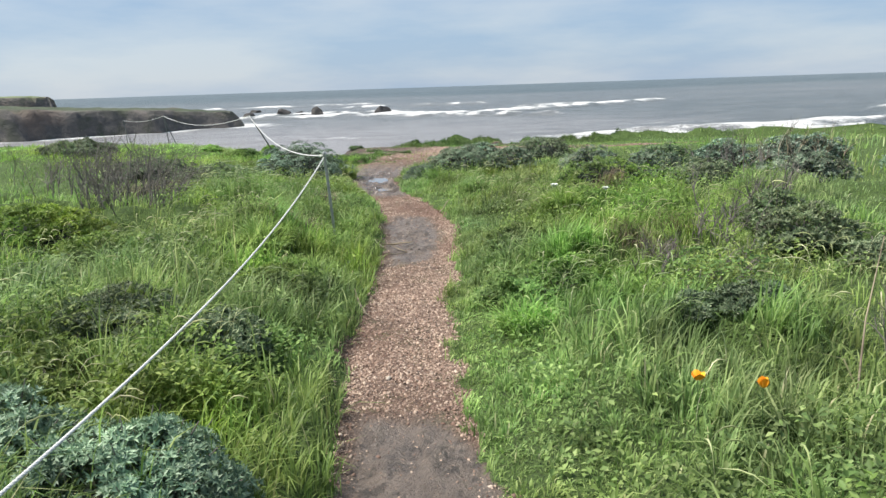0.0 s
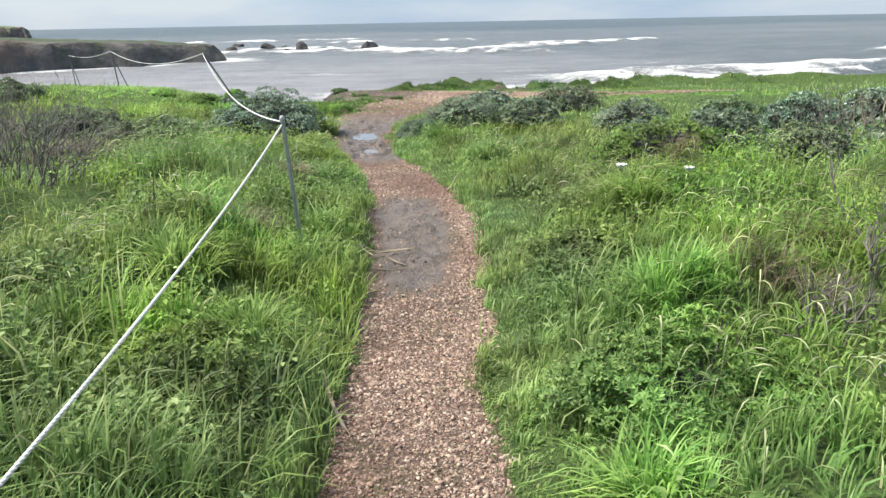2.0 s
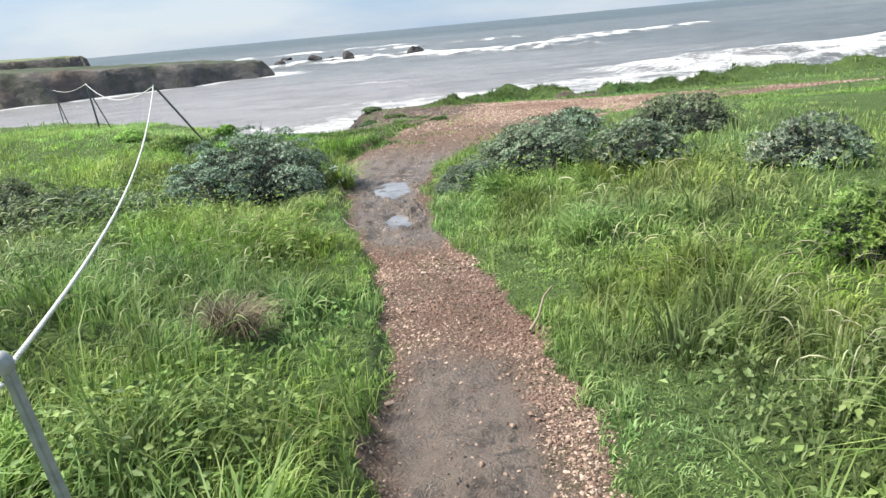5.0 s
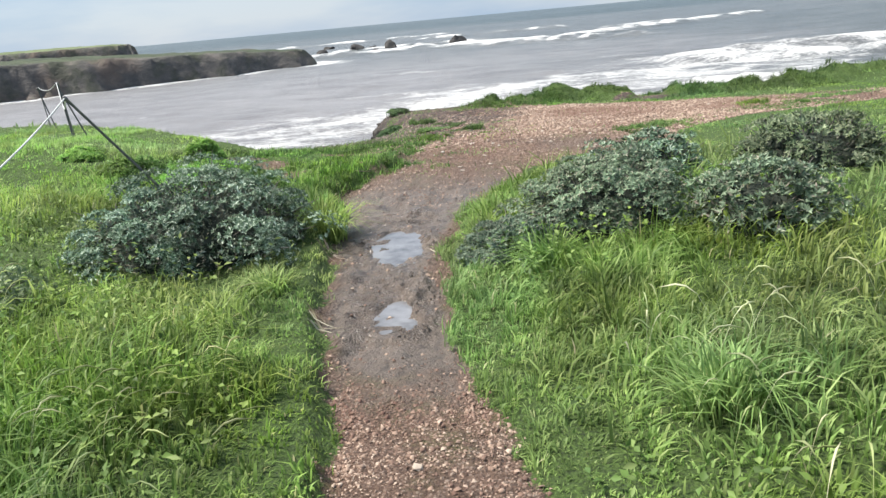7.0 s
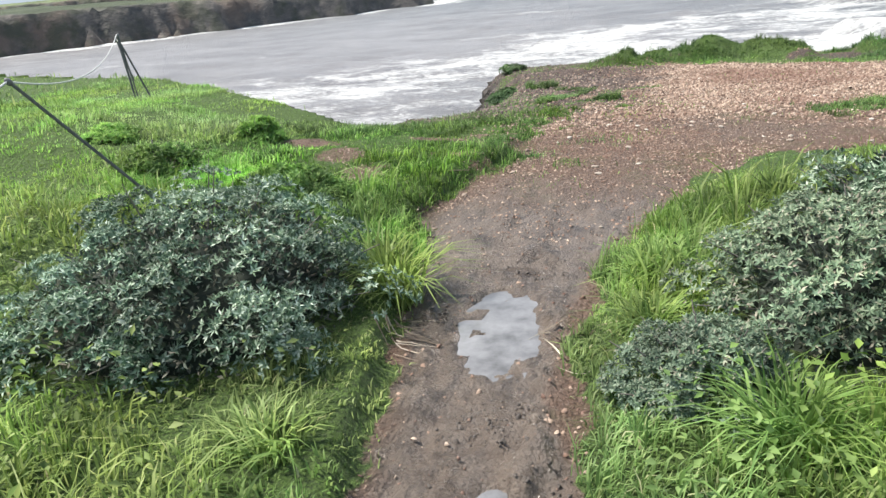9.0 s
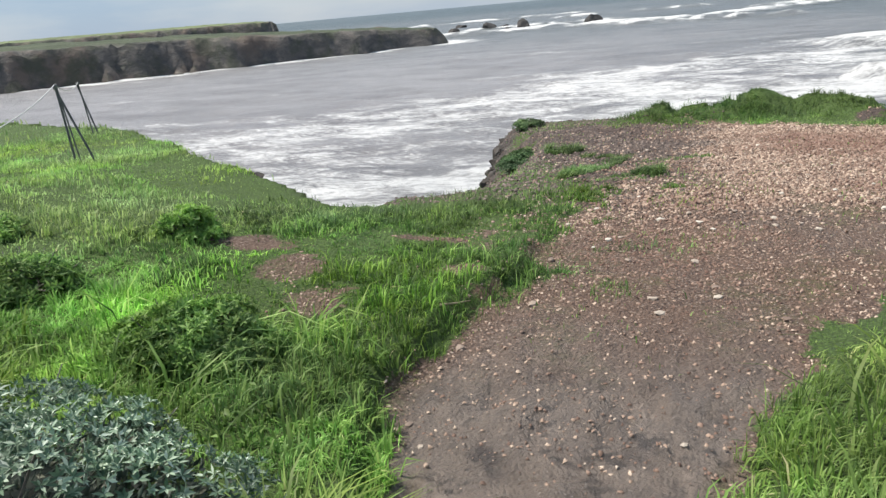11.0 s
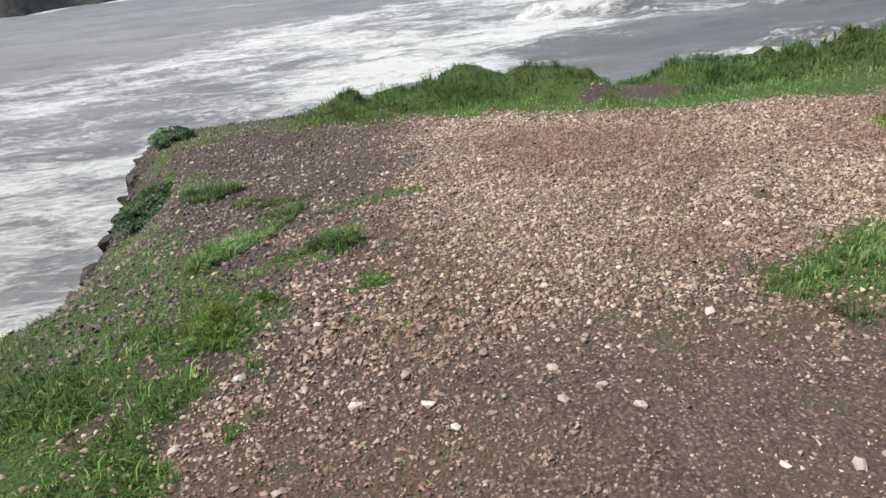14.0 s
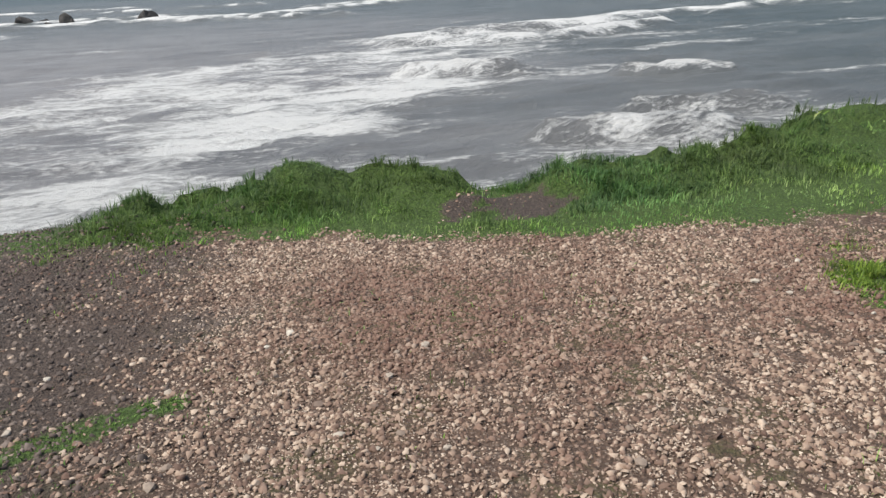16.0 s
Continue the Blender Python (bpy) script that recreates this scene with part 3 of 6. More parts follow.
def land_z(x, y):
    x, y = np.asarray(x, float), np.asarray(y, float)
    d, e = bare_dist(x, y), poly_dist(x, y, LAND)
    z = np.interp(y, [11, 14, 16, 18.5, 21.5, 24], [0, 0, 0.06, 0.02, -0.12, -0.2])
    meadow = smooth(19.5, 15.5, y)
    z = z + np.where(x < edges(y)[0] + 0.2, 0.1 * smooth(0, 0.1, d), 0.05 * smooth(0, 0.22, d)) * meadow + smooth(0.2, 2.6, d) * (0.05 + 0.22 * fbm(x * 0.45, y * 0.45, 2)) * meadow
    z = z + smooth(0.1, 1.0, d) * 0.06 * (fbm(x * 1.6, y * 1.6, 8) - 0.5)
    z = z + smooth(0.35, 1.1, d) * smooth(9, 6, np.abs(x)) * meadow * smooth(12.5, 9.5, y) * 0.2 * smooth(0.42, 0.68, fbm(x * 1.25, y * 1.25, 9, 3))
    bare = smooth(0.1, -0.1, d)
    z = z + bare * (0.03 * (fbm(x * 2.3, y * 2.3, 6) - 0.5) + 0.026 * (fbm(x * 9, y * 9, 7, 3) - 0.5))
    z = z + mud_mask(x, y) * 0.035 * (smooth(0.5, 0.75, fbm(x * 5, y * 4, 24, 4)) - 0.3 * smooth(0.55, 0.7, fbm(x * 7 + 5, y * 4, 25, 3)))
    z = z + mud_mask(x, y) * smooth(0.46, 0.58, fbm(x * 1.9, y * 1.9, 29, 3)) * 0.03 * (smooth(0.5, 0.72, fbm(x * 13, y * 9, 28, 3)) - 0.3)
    z = z + mud_mask(x, y) * smooth(11.6, 12.0, y) * smooth(14.9, 14.4, y) * 0.016 * (smooth(0.45, 0.7, fbm((x + 0.2 * y) * 15, y * 3, 34, 3)) - 0.4)
    for cx, cy, rx, ry, turn in PUDDLES:
        c, s_ = math.cos(turn), math.sin(turn)
        q = np.hypot(((x - cx) * c + (y - cy) * s_) / rx, ((y - cy) * c - (x - cx) * s_) / ry) + 1.0 * (fbm(x * 8, y * 5, 23, 4) - 0.5)
        z = np.where(q < 1.6, np.maximum(z, WATER + 0.006 * smooth(0.9, 1.5, q) + 0.012 * smooth(0.45, 0.7, fbm(x * 16, y * 12, 30, 3))), z)
        k = smooth(1.12, 0.8, q)
        z = z * (1 - k) + (WATER - 0.025 + 0.028 * smooth(0.55, 0.7, fbm(x * 9, y * 9, 27, 4))) * k
    z = z + 0.3 * smooth(-2.3, -5.2, x) * smooth(12.5, 16.5, y)
    # grassy mounds along the seaward lip, and the flank that falls to the cove
    lip = smooth(1.05, 0.35, -e) * smooth(-0.9, 0.4, x) * smooth(0.1, 0.35, d + 0.25) * (1 - 0.8 * smooth(-0.1, 0.5, blob(x, y, 3.08, 23.0, 0.3, 0.6, 0.2)))
    z = z + lip * (0.015 + 0.05 * (fbm(x * 2, y * 2, 14, 3) - 0.3) + 0.1 * smooth(0.45, 0.68, fbm(x * 4.4, y * 4.4, 15, 3)) + sum(h * np.exp(-((x - cx) / w) ** 2) for cx, h, w in MOUNDS))
    cove = smooth(1.1 - 0.25 * smooth(18.8, 19.6, y) * smooth(-3.0, -2.2, x), 0.0, -e) * smooth(0.0, -1.0, x)
    z = z - cove * 0.04 * smooth(18.9, 18.4, y)
    # the scree flank that slopes down to the cove
    q = np.maximum(np.interp(y, *zip(*RIM)) - x, 0)
    z = z - 0.66 * q**1.15 * smooth(18.6, 19.3, y) * smooth(-2.9, -2.4, x) * (1 + 0.16 * (fbm(x * 2.4, y * 2.4, 13) - 0.5))
    z = z + 0.1 * smooth(0.1, 0.6, q) * smooth(18.9, 19.5, y) * smooth(-2.9, -2.4, x) * (fbm(x * 6, y * 6, 11, 3) - 0.5)
    far = smooth(9, 30, np.abs(x))
    z = z + far * 0.5 * (fbm(x * 0.08, y * 0.08, 4) - 0.4)
    # cliff
    ee = e + 0.35 * (fbm(x * 1.3, y * 1.3, 16) - 0.5) * smooth(-0.2, 0.3, e)
    ee = ee + (0.5 * (fbm(x * 2.6, y * 2.6, 18, 4) - 0.5) + 0.25 * (fbm(x * 7, y * 7, 19, 2) - 0.5)) * smooth(-1.4, -1.9, x) * smooth(18.8, 19.5, y) * smooth(-3.4, -2.9, x)
    return z - 13.0 * smooth(0.0, 1.5, ee) ** 0.6


def ground_at(x, y):
    return float(land_z(np.array([x]), np.array([y]))[0])


def axis(lo, hi, step, ends, n):
    """Coordinates, fine from lo to hi and ever coarser to both ends."""
    g = np.linspace(0, 1, n + 1)[1:] ** 2.2
    return np.concatenate([lo - (lo - ends[0]) * g[::-1], np.arange(lo, hi, step), hi + (ends[1] - hi) * g])


gx = np.unique(np.concatenate([axis(-9, 10, 0.14, (-150, 150), 40), np.arange(-2.7, -0.9, 0.06), np.arange(-0.9, 1.9, 0.03)]))
gy = np.unique(np.concatenate([axis(1.5, 26.0, 0.08, (-90, 60), 26), np.arange(7.0, 10.1, 0.05), np.arange(11.5, 14.8, 0.035)]))
GX, GY = np.meshgrid(gx, gy)
flat_x, flat_y = GX.ravel(), GY.ravel()
gz = land_z(flat_x, flat_y)
edge = poly_dist(flat_x, flat_y, LAND)
ground = new("ground", mesh_np("ground", np.stack([flat_x, flat_y, gz], 1), grid_faces(len(gx), len(gy)), material=M_GROUND, soft=True, attrs={
    "bare": bare_mask(flat_x, flat_y), "mud": mud_mask(flat_x, flat_y), "scree": scree_mask(flat_x, flat_y), "wet": np.clip(sum(smooth(3.2, 1.0, np.hypot((flat_x - a[0]) / a[2], (flat_y - a[1]) / a[3])) for a in PUDDLES), 0, 1), "cliff": smooth(-0.02, 0.25, edge + 0.5 * smooth(18.9, 19.4, flat_y) * smooth(-1.5, -1.9, flat_x) * smooth(-3.2, -2.8, flat_x) + 0.35 * (fbm(flat_x * 4, flat_y * 4, 17, 3) - 0.5))}))
tagged(ground, "grassy clifftop ground with a trodden gravel and mud footpath", "ground", kind="structure")

# ---- sea ----
u = np.linspace(-1, 1, 280)
sx = 30 * np.sinh(u * np.arcsinh(4700 / 30))
sy = 14 + 45 * np.sinh(np.linspace(0, 1, 280) * np.arcsinh(4750 / 45))
SX, SY = [a.ravel() for a in np.meshgrid(sx, sy)]


def breaker(x, y, ax, ay, bx, by, width, seed):
    """A wave front between two places: 1 on its crest, falling to 0."""
    dx, dy = bx - ax, by - ay
    n = math.hypot(dx, dy)
    t = ((x - ax) * dx + (y - ay) * dy) / n / n
    off = ((x - ax) * dy - (y - ay) * dx) / n + width * 1.6 * (fbm(x / width / 5, y / width / 5, seed, 3) - 0.5)
    ends = smooth(-0.05, 0.12, t) * smooth(1.05, 0.88, t)
    return ends * np.where(off > 0, smooth(width, 0, off), smooth(-2.2 * width, 0, off))


HEAD = [(-92, 306, 9, -5.6), (-125, 296, 24, -3.6), (-170, 265, 34, -0.6), (-230, 235, 48, 1.4), (-330, 190, 80, 2.5)]
FRONTS = ((-60, 361, 10, 352, 5, 41), (5, 352, 130, 470, 7, 42), (30, 425, 105, 425, 6, 43), (-30, 350, 48, 312, 4, 44), (40, 188, 110, 205, 6, 45),
          (70, 200, 190, 225, 6, 46), (25, 180, 95, 195, 4, 47), (27, 174, 62, 166, 4, 48), (60, 166, 100, 181, 4, 54), (22, 126, 40, 118, 2.5, 55), (46, 108, 62, 103, 2, 56), (36, 84, 52, 80, 2, 57), (23, 76, 40, 69, 3, 58), (-130, 345, -40, 372, 6, 49), (-110, 395, -20, 400, 6, 50),
          (150, 280, 260, 300, 6, 51), (-200, 560, -60, 600, 6, 52), (-90, 500, 30, 520, 5, 53))
rise, foam = np.zeros(len(SX)), np.zeros(len(SX))
for f in FRONTS:
    b = breaker(SX, SY, *f)
    rise = np.maximum(rise, b * 1.8)
    foam = np.maximum(foam, b * (0.35 + 0.75 * smooth(0.3, 0.6, fbm(SX / 9, SY / 5, f[5] + 30, 3))))
shore = np.maximum(poly_dist(SX, SY, LAND), 0)
SURF = [(-120, 30), (-60, 20), (-8, 18), (0, 45), (6, 85), (34, 118), (62, 150), (112, 204), (74, 208), (25, 184), (-11, 152), (-29, 128), (-60, 108), (-120, 95)]
ragged = 26 * (fbm(SX / 14, SY / 9, 75, 4) - 0.5)
belt = smooth(16, -12, poly_dist(SX, SY, SURF) + ragged) * (0.5 + 0.5 * smooth(-75, -15, SX)) * (1 - 0.3 * smooth(30, 75, SX))
belt = np.maximum(belt, 0.75 * smooth(8, -4, poly_dist(SX, SY, [(16, 62), (36, 62), (60, 76), (52, 88), (30, 82)]) + ragged * 0.7))
belt = np.maximum(belt, 0.5 * smooth(34, 16, SY) * smooth(-30, -10, SX))
streak = fbm(SX / 9 + 0.3 * fbm(SX / 20, SY / 9, 61), SY / 3.6, 62, 5)
patch = fbm(SX / 34, SY / 20, 63, 3)
dark = smooth(0.3, 0.7, fbm(SX / 30 + 3, SY / 22, 69, 2))
foam = np.maximum(foam, belt * (0.5 + 0.35 * smooth(0.35, 0.68, streak) + 0.6 * (patch - 0.5)) * (0.72 + 0.28 * dark) * 1.08)
wide = smooth(0.58, 0.78, fbm(SX / 45, SY / 7, 64, 4)) * smooth(600, 90, SY)
foam = np.maximum(foam, 0.5 * wide)
foam = np.maximum(foam, smooth(7, 1.5, shore + 3 * (fbm(SX / 4, SY / 4, 65) - 0.5)) * 0.8)
for a, b in zip(HEAD, HEAD[1:]):
    dx, dy = b[0] - a[0], b[1] - a[1]
    t = np.clip(((SX - a[0]) * dx + (SY - a[1]) * dy) / (dx * dx + dy * dy), 0, 1)
    off = np.hypot(SX - a[0] - t * dx, SY - a[1] - t * dy) - (a[2] + (b[2] - a[2]) * t)
    foam = np.maximum(foam, 0.75 * smooth(13, 5, off + 8 * (fbm(SX / 8, SY / 8, 68, 3) - 0.5)))
silt = smooth(120, -60, SX - 0.12 * SY + 60 * (fbm(SX / 50, SY / 30, 70, 3) - 0.5))
silt = silt + (0.26 * smooth(1500, 350, SY) + 0.5 * (fbm(SX / 400, SY / 160, 74, 4) - 0.5) - silt) * smooth(130, 420, SY)
near = smooth(700, 60, SY)
swell = 0.9 * (fbm(SX / 26, SY / 9, 66, 4) - 0.5) + 1.3 * near * (fbm(SX / 7, SY / 3, 67, 4) - 0.5)
sea = new("water", mesh_np("water", np.stack([SX, SY, SEA + swell + rise], 1), grid_faces(len(sx), len(sy)), material=M_SEA, soft=True, attrs={"foam": foam, "silt": silt}))
tagged(sea, "grey-brown choppy sea with white surf", "sea", kind="structure")


# ---- headlands and sea rocks ----
def headland(name, label, spine, base, mat):
    """A low promontory with a cliff all round: spine of (x, y, half width, height of its top)."""
    pts = np.array(spine, float)
    lo, hi = pts[:, :2].min(0) - 90, pts[:, :2].max(0) + 90
    nx, ny = 190, 150
    X, Y = [a.ravel() for a in np.meshgrid(np.linspace(lo[0], hi[0], nx), np.linspace(lo[1], hi[1], ny))]
    best, top = np.full(len(X), 1e9), np.zeros(len(X))
    for a, b in zip(pts, pts[1:]):
        d = b[:2] - a[:2]
        t = np.clip(((X - a[0]) * d[0] + (Y - a[1]) * d[1]) / (d @ d), 0, 1)
        off = np.hypot(X - a[0] - t * d[0], Y - a[1] - t * d[1]) - (a[2] + (b[2] - a[2]) * t)
        top = np.where(off < best, a[3] + (b[3] - a[3]) * t, top)
        best = np.minimum(best, off)
    best = best + 13 * (fbm(X / 14, Y / 14, base, 4) - 0.5) + 6 * (fbm(X / 4.5, Y / 4.5, base + 5, 3) - 0.5)
    cut = smooth(3.0, -4.0, best) * 0.93 + 0.07 * smooth(-3, -26, best)
    z = SEA - 2.5 + (top - SEA + 2.5) * cut + 1.5 * (fbm(X / 6, Y / 6, base + 3) - 0.5) * smooth(4, -2, best)
    quads = grid_faces(nx, ny)
    keep = (best[quads] < 7).any(1)
    green = smooth(-2.0, -9.0, best + 5 * (fbm(X / 9, Y / 9, base + 7) - 0.5))
    ob = thing(name, label, "headland")
    faces = quads[keep]
    turf = green[faces].mean(1) > 0.5
    for nm, some in (("cliff", faces[~turf]), ("grass_top", faces[turf])):
        ids, inv = np.unique(some, return_inverse=True)
        part(nm, mesh_np(nm, np.stack([X, Y, z], 1)[ids], inv.reshape(some.shape), material=mat, soft=True, attrs={"green": green[ids]}), ob)
    return ob


def make_head(name, low, high):
    m, n, l, p = material(name)
    co = n.new("ShaderNodeNewGeometry").outputs["Position"]
    mp = node(n, "ShaderNodeMapping", Scale=(1, 1, 1.6))
    l.new(co, mp.inputs["Vector"])
    f, g = noise_of(n, l, mp.outputs[0], 0.25, 7, 0.65), noise_of(n, l, co, 0.08, 4)
    rock = ramp(n, l, f, [(0.3, (0.06, 0.06, 0.06)), (0.52, (0.11, 0.1, 0.093)), (0.72, (0.2, 0.175, 0.152))])
    turf = ramp(n, l, g, [(0.35, low), (0.65, high)])
    rock = mixed(n, l, ramp(n, l, noise_of(n, l, co, 0.05, 5), [(0.48, (0, 0, 0)), (0.6, (0.8, 0.8, 0.8))]), rock, (0.15, 0.112, 0.09))
    rock = mixed(n, l, ramp(n, l, noise_of(n, l, co, 0.11, 5), [(0.5, (0, 0, 0)), (0.62, (0.75, 0.75, 0.75))]), rock, (0.055, 0.062, 0.042))
    l.new(mixed(n, l, attribute(n, "green"), rock, turf), p.inputs["Base Color"])
    p.inputs["Roughness"].default_value = 0.95
    bumped(n, l, p, f, 1.0, 1.2)
    return m


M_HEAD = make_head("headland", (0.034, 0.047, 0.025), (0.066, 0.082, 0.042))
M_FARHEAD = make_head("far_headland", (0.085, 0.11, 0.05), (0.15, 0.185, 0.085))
headland("headland", "dark rock headland with a low grassy top", HEAD, 71, M_HEAD)
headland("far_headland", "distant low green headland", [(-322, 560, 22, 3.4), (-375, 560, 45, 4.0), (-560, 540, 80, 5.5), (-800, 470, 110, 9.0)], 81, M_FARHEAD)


def rock_mesh(name, size, seed, cuts=10, mat=None):
    """A broken, flat-faced boulder, its base under z = 0."""
    r = np.random.default_rng(seed)
    bm = bmesh.new()
    bmesh.ops.create_icosphere(bm, subdivisions=3, radius=1.0)
    for _ in range(cuts):
        n = Vector(r.normal(size=3)).normalized()
        d = r.uniform(0.55, 0.85)
        for v in bm.verts:
            over = v.co.dot(n) - d
            if over > 0:
                v.co -= n * over
    for v in bm.verts:
        k = noise.noise(v.co * 2.1 + Vector((seed, 0, 0))) * 0.16 + noise.noise(v.co * 5 + Vector((0, seed, 0))) * 0.06
        v.co *= 1 + k
        v.co = Vector((v.co.x * size[0], v.co.y * size[1], v.co.z * size[2]))
    me = bpy.data.meshes.new(name)
    bm.to_mesh(me)
    bm.free()
    me.materials.append(mat)
    return me


for k, (x, y, w, h) in enumerate(((-91, 400, 6.5, 4.2), (-84, 403, 3.5, 2.4), (-72.5, 390, 4.5, 4.4), (-35.5, 365, 5.0, 4.6), (-47, 373, 2.6, 1.6), (-107, 388, 4.5, 2.8),
                                  (-97, 372, 2.2, 1.0), (-77, 380, 2.0, 1.8), (-60, 392, 1.5, 1.0), (-150, 470, 6, 2.6), (-128, 480, 4, 2.0))):
    ob = new("sea_rock", rock_mesh("sea_rock", (w, w * 0.8, h), 100 + k, 9, M_ROCK))
    ob.location = (x, y, SEA + 0.2)
    ob.rotation_euler = (0, 0, k * 1.3)
    tagged(ob, "dark jagged rock standing in the surf", "rock", "sea rocks")

# ---- rock faces at the cove's rim ----
LEDGES = [(-4.4, 19.72, 0.0, 0.32, 0.16, 0.15), (-3.95, 19.48, -0.03, 0.28, 0.15, 0.15), (-3.45, 19.15, -0.08, 0.24, 0.13, 0.14), (-2.8, 18.72, -0.14, 0.16, 0.12, 0.13)]
LEDGES += [(float(np.interp(19.3 + 0.27 * k, (18.8, 19.6, 20.6, 21.5, 22.3, 23.3), (-1.86, -1.98, -2.05, -1.95, -1.97, -2.07))) + 0.05 + 0.05 * math.sin(k * 2.1), 19.3 + 0.27 * k, None, 0.075 + 0.02 * math.sin(k * 1.3), 0.15, 0.08 + 0.025 * math.sin(k * 2.9)) for k in range(16)]
for k, (x, y, z, w, d, h) in enumerate(LEDGES):
    ob = new("rock_ledge", rock_mesh("rock_ledge", (w, d, h), 200 + k, 12, M_LEDGE))
    ob.location = (x, y, ground_at(x + 0.12, y) - 0.12 if z is None else z)
    ob.rotation_euler = (0, 0.5, k * 0.7) if z is None else (0, 0, 0)
    tagged(ob, "dark broken rock ledge under the turf edge", "rock", "rim ledges")


# ---- grass ----
def blades(name, x, y, length, width, lean, az, mat, label, sink=0.01, steps=3, flat=False):
    n = len(x)
    root = np.stack([x, y, land_z(x, y) - sink], 1)
    s = np.array([0, 0.38, 0.72, 1.0]) if steps == 3 else np.array([0, 0.55, 1.0])
    fat = np.array([0.8, 1.0, 0.62, 0.0]) if steps == 3 else np.array([0.9, 0.85, 0.0])
    way = np.stack([np.cos(az), np.sin(az), np.zeros(n)], 1)
    twist = az + np.pi / 2 + rng.normal(0, 0.5, n)
    side = np.stack([np.cos(twist), np.sin(twist), np.zeros(n)], 1)
    mid = root[:, None] + way[:, None] * (lean * length)[:, None, None] * (s**2.1)[None, :, None]
    if flat:
        mid[:, :, 2] = land_z(mid[:, :, 0].ravel(), mid[:, :, 1].ravel()).reshape(n, -1) + 0.006 + 0.04 * rng.random(n)[:, None] * (1 - s[None]) ** 2
    else:
        mid[:, :, 2] += length[:, None] * (s[None] - 0.58 * lean[:, None] * s[None] ** 3)
    half = side[:, None] * (width[:, None] * fat[None] / 2)[:, :, None]
    a, b = mid - half, mid + half
    rows = [q for k in range(steps) for q in (a[:, k], b[:, k])] + [mid[:, steps]]
    v = np.concatenate(rows, 1).reshape(-1, 3)
    i = np.arange(n)[:, None] * (2 * steps + 1)
    quads = np.concatenate([i + [2 * k, 2 * k + 1, 2 * k + 3, 2 * k + 2] for k in range(steps - 1)])
    tris = i + [2 * steps - 2, 2 * steps - 1, 2 * steps]
    ob = new(name, mesh_np(name, v, quads, tris, mat))
    return tagged(ob, label, "grass", kind="stuff")


def scatter(n, x0, x1, y0, y1, chance):
    """Places in a rectangle, kept by a chance from 0 to 1."""
    x, y = rng.uniform(x0, x1, n), rng.uniform(y0, y1, n)
    keep = rng.random(n) < chance(x, y)
    return x[keep], y[keep]


def green_land(x, y):
    """How far grass grows: not on bare ground, over the cliff or under the two large shrubs."""
    shade = np.minimum(np.hypot((x + 1.38) / 0.85, (y - 13.75) / 0.92), np.hypot((x - 1.55) / 0.62, (y - 14.05) / 0.8))
    straw = np.minimum(np.hypot(x + 0.15, y - 7.9) / 0.3, np.hypot(x + 0.17, y - 9.75) / 0.22)
    return smooth(0.85, 1.0, shade) * (0.15 + 0.85 * smooth(0.6, 1.1, straw)) * (1 - bare_mask(x, y)) ** np.where(y > 16, 1.8, 1) * (1 - 0.93 * smooth(0.45, 0.9, scree_mask(x, y)) * smooth(0.3, -0.1, blob(x, y, -1.4, 21.3, 0.3, 0.7, 0.1))) * (poly_dist(x, y, LAND) < 0.04)


def tuftiness(x, y):
    return smooth(0.3, 0.62, fbm(x * 1.9, y * 1.9, 33, 3))


WIND = 0.5       # the wind leans the grass towards +x and inland


def lay(name, x, y, base, spread, width, mat, label, lean0=0.5, cell=0.17, steps=3, blown=0.42):
    """Blades gathered in tufts that spread outwards and lean with the wind."""
    n = len(x)
    i, j = np.floor(x / cell), np.floor(y / cell)
    cx, cy = (i + 0.15 + 0.7 * lattice(i, j, 5)) * cell, (j + 0.15 + 0.7 * lattice(i, j, 9)) * cell
    pull = rng.uniform(0.45, 1.0, n)
    x2, y2 = cx + (x - cx) * pull, cy + (y - cy) * pull
    off = bare_mask(x2, y2) > 0.5
    x2, y2 = np.where(off, x, x2), np.where(off, y, y2)
    vigour = 0.6 + 0.75 * lattice(i, j, 13)
    base = base * (0.45 + 0.55 * smooth(1.0, 1.5, np.hypot(x + 1.33, y - 13.72)))
    base = base * (1 - 0.28 * smooth(9.3, 10.5, y) * smooth(14.2, 13.2, y))
    tall = base * (0.45 + 0.85 * tuftiness(x, y)) * vigour * rng.uniform(0.55, 1.2, n) * (1 + spread * rng.random(n) ** 3)
    lean = np.clip(rng.normal(lean0, 0.25, n), 0.02, 1.1)
    away = np.arctan2(y2 - cy, x2 - cx)
    ox, oy = np.cos(away) * 0.9 + math.cos(WIND) * blown + rng.normal(0, 0.5, n), np.sin(away) * 0.9 + math.sin(WIND) * blown + rng.normal(0, 0.5, n)
    return blades(name, x2, y2, tall, width * rng.uniform(0.5, 1.4, n), lean, np.arctan2(oy, ox), mat, label, 0.01, steps)


def along(x, y):
    """Distance from the middle of the path."""
    a, b = edges(y)
    return np.abs(x - (a + b) / 2)


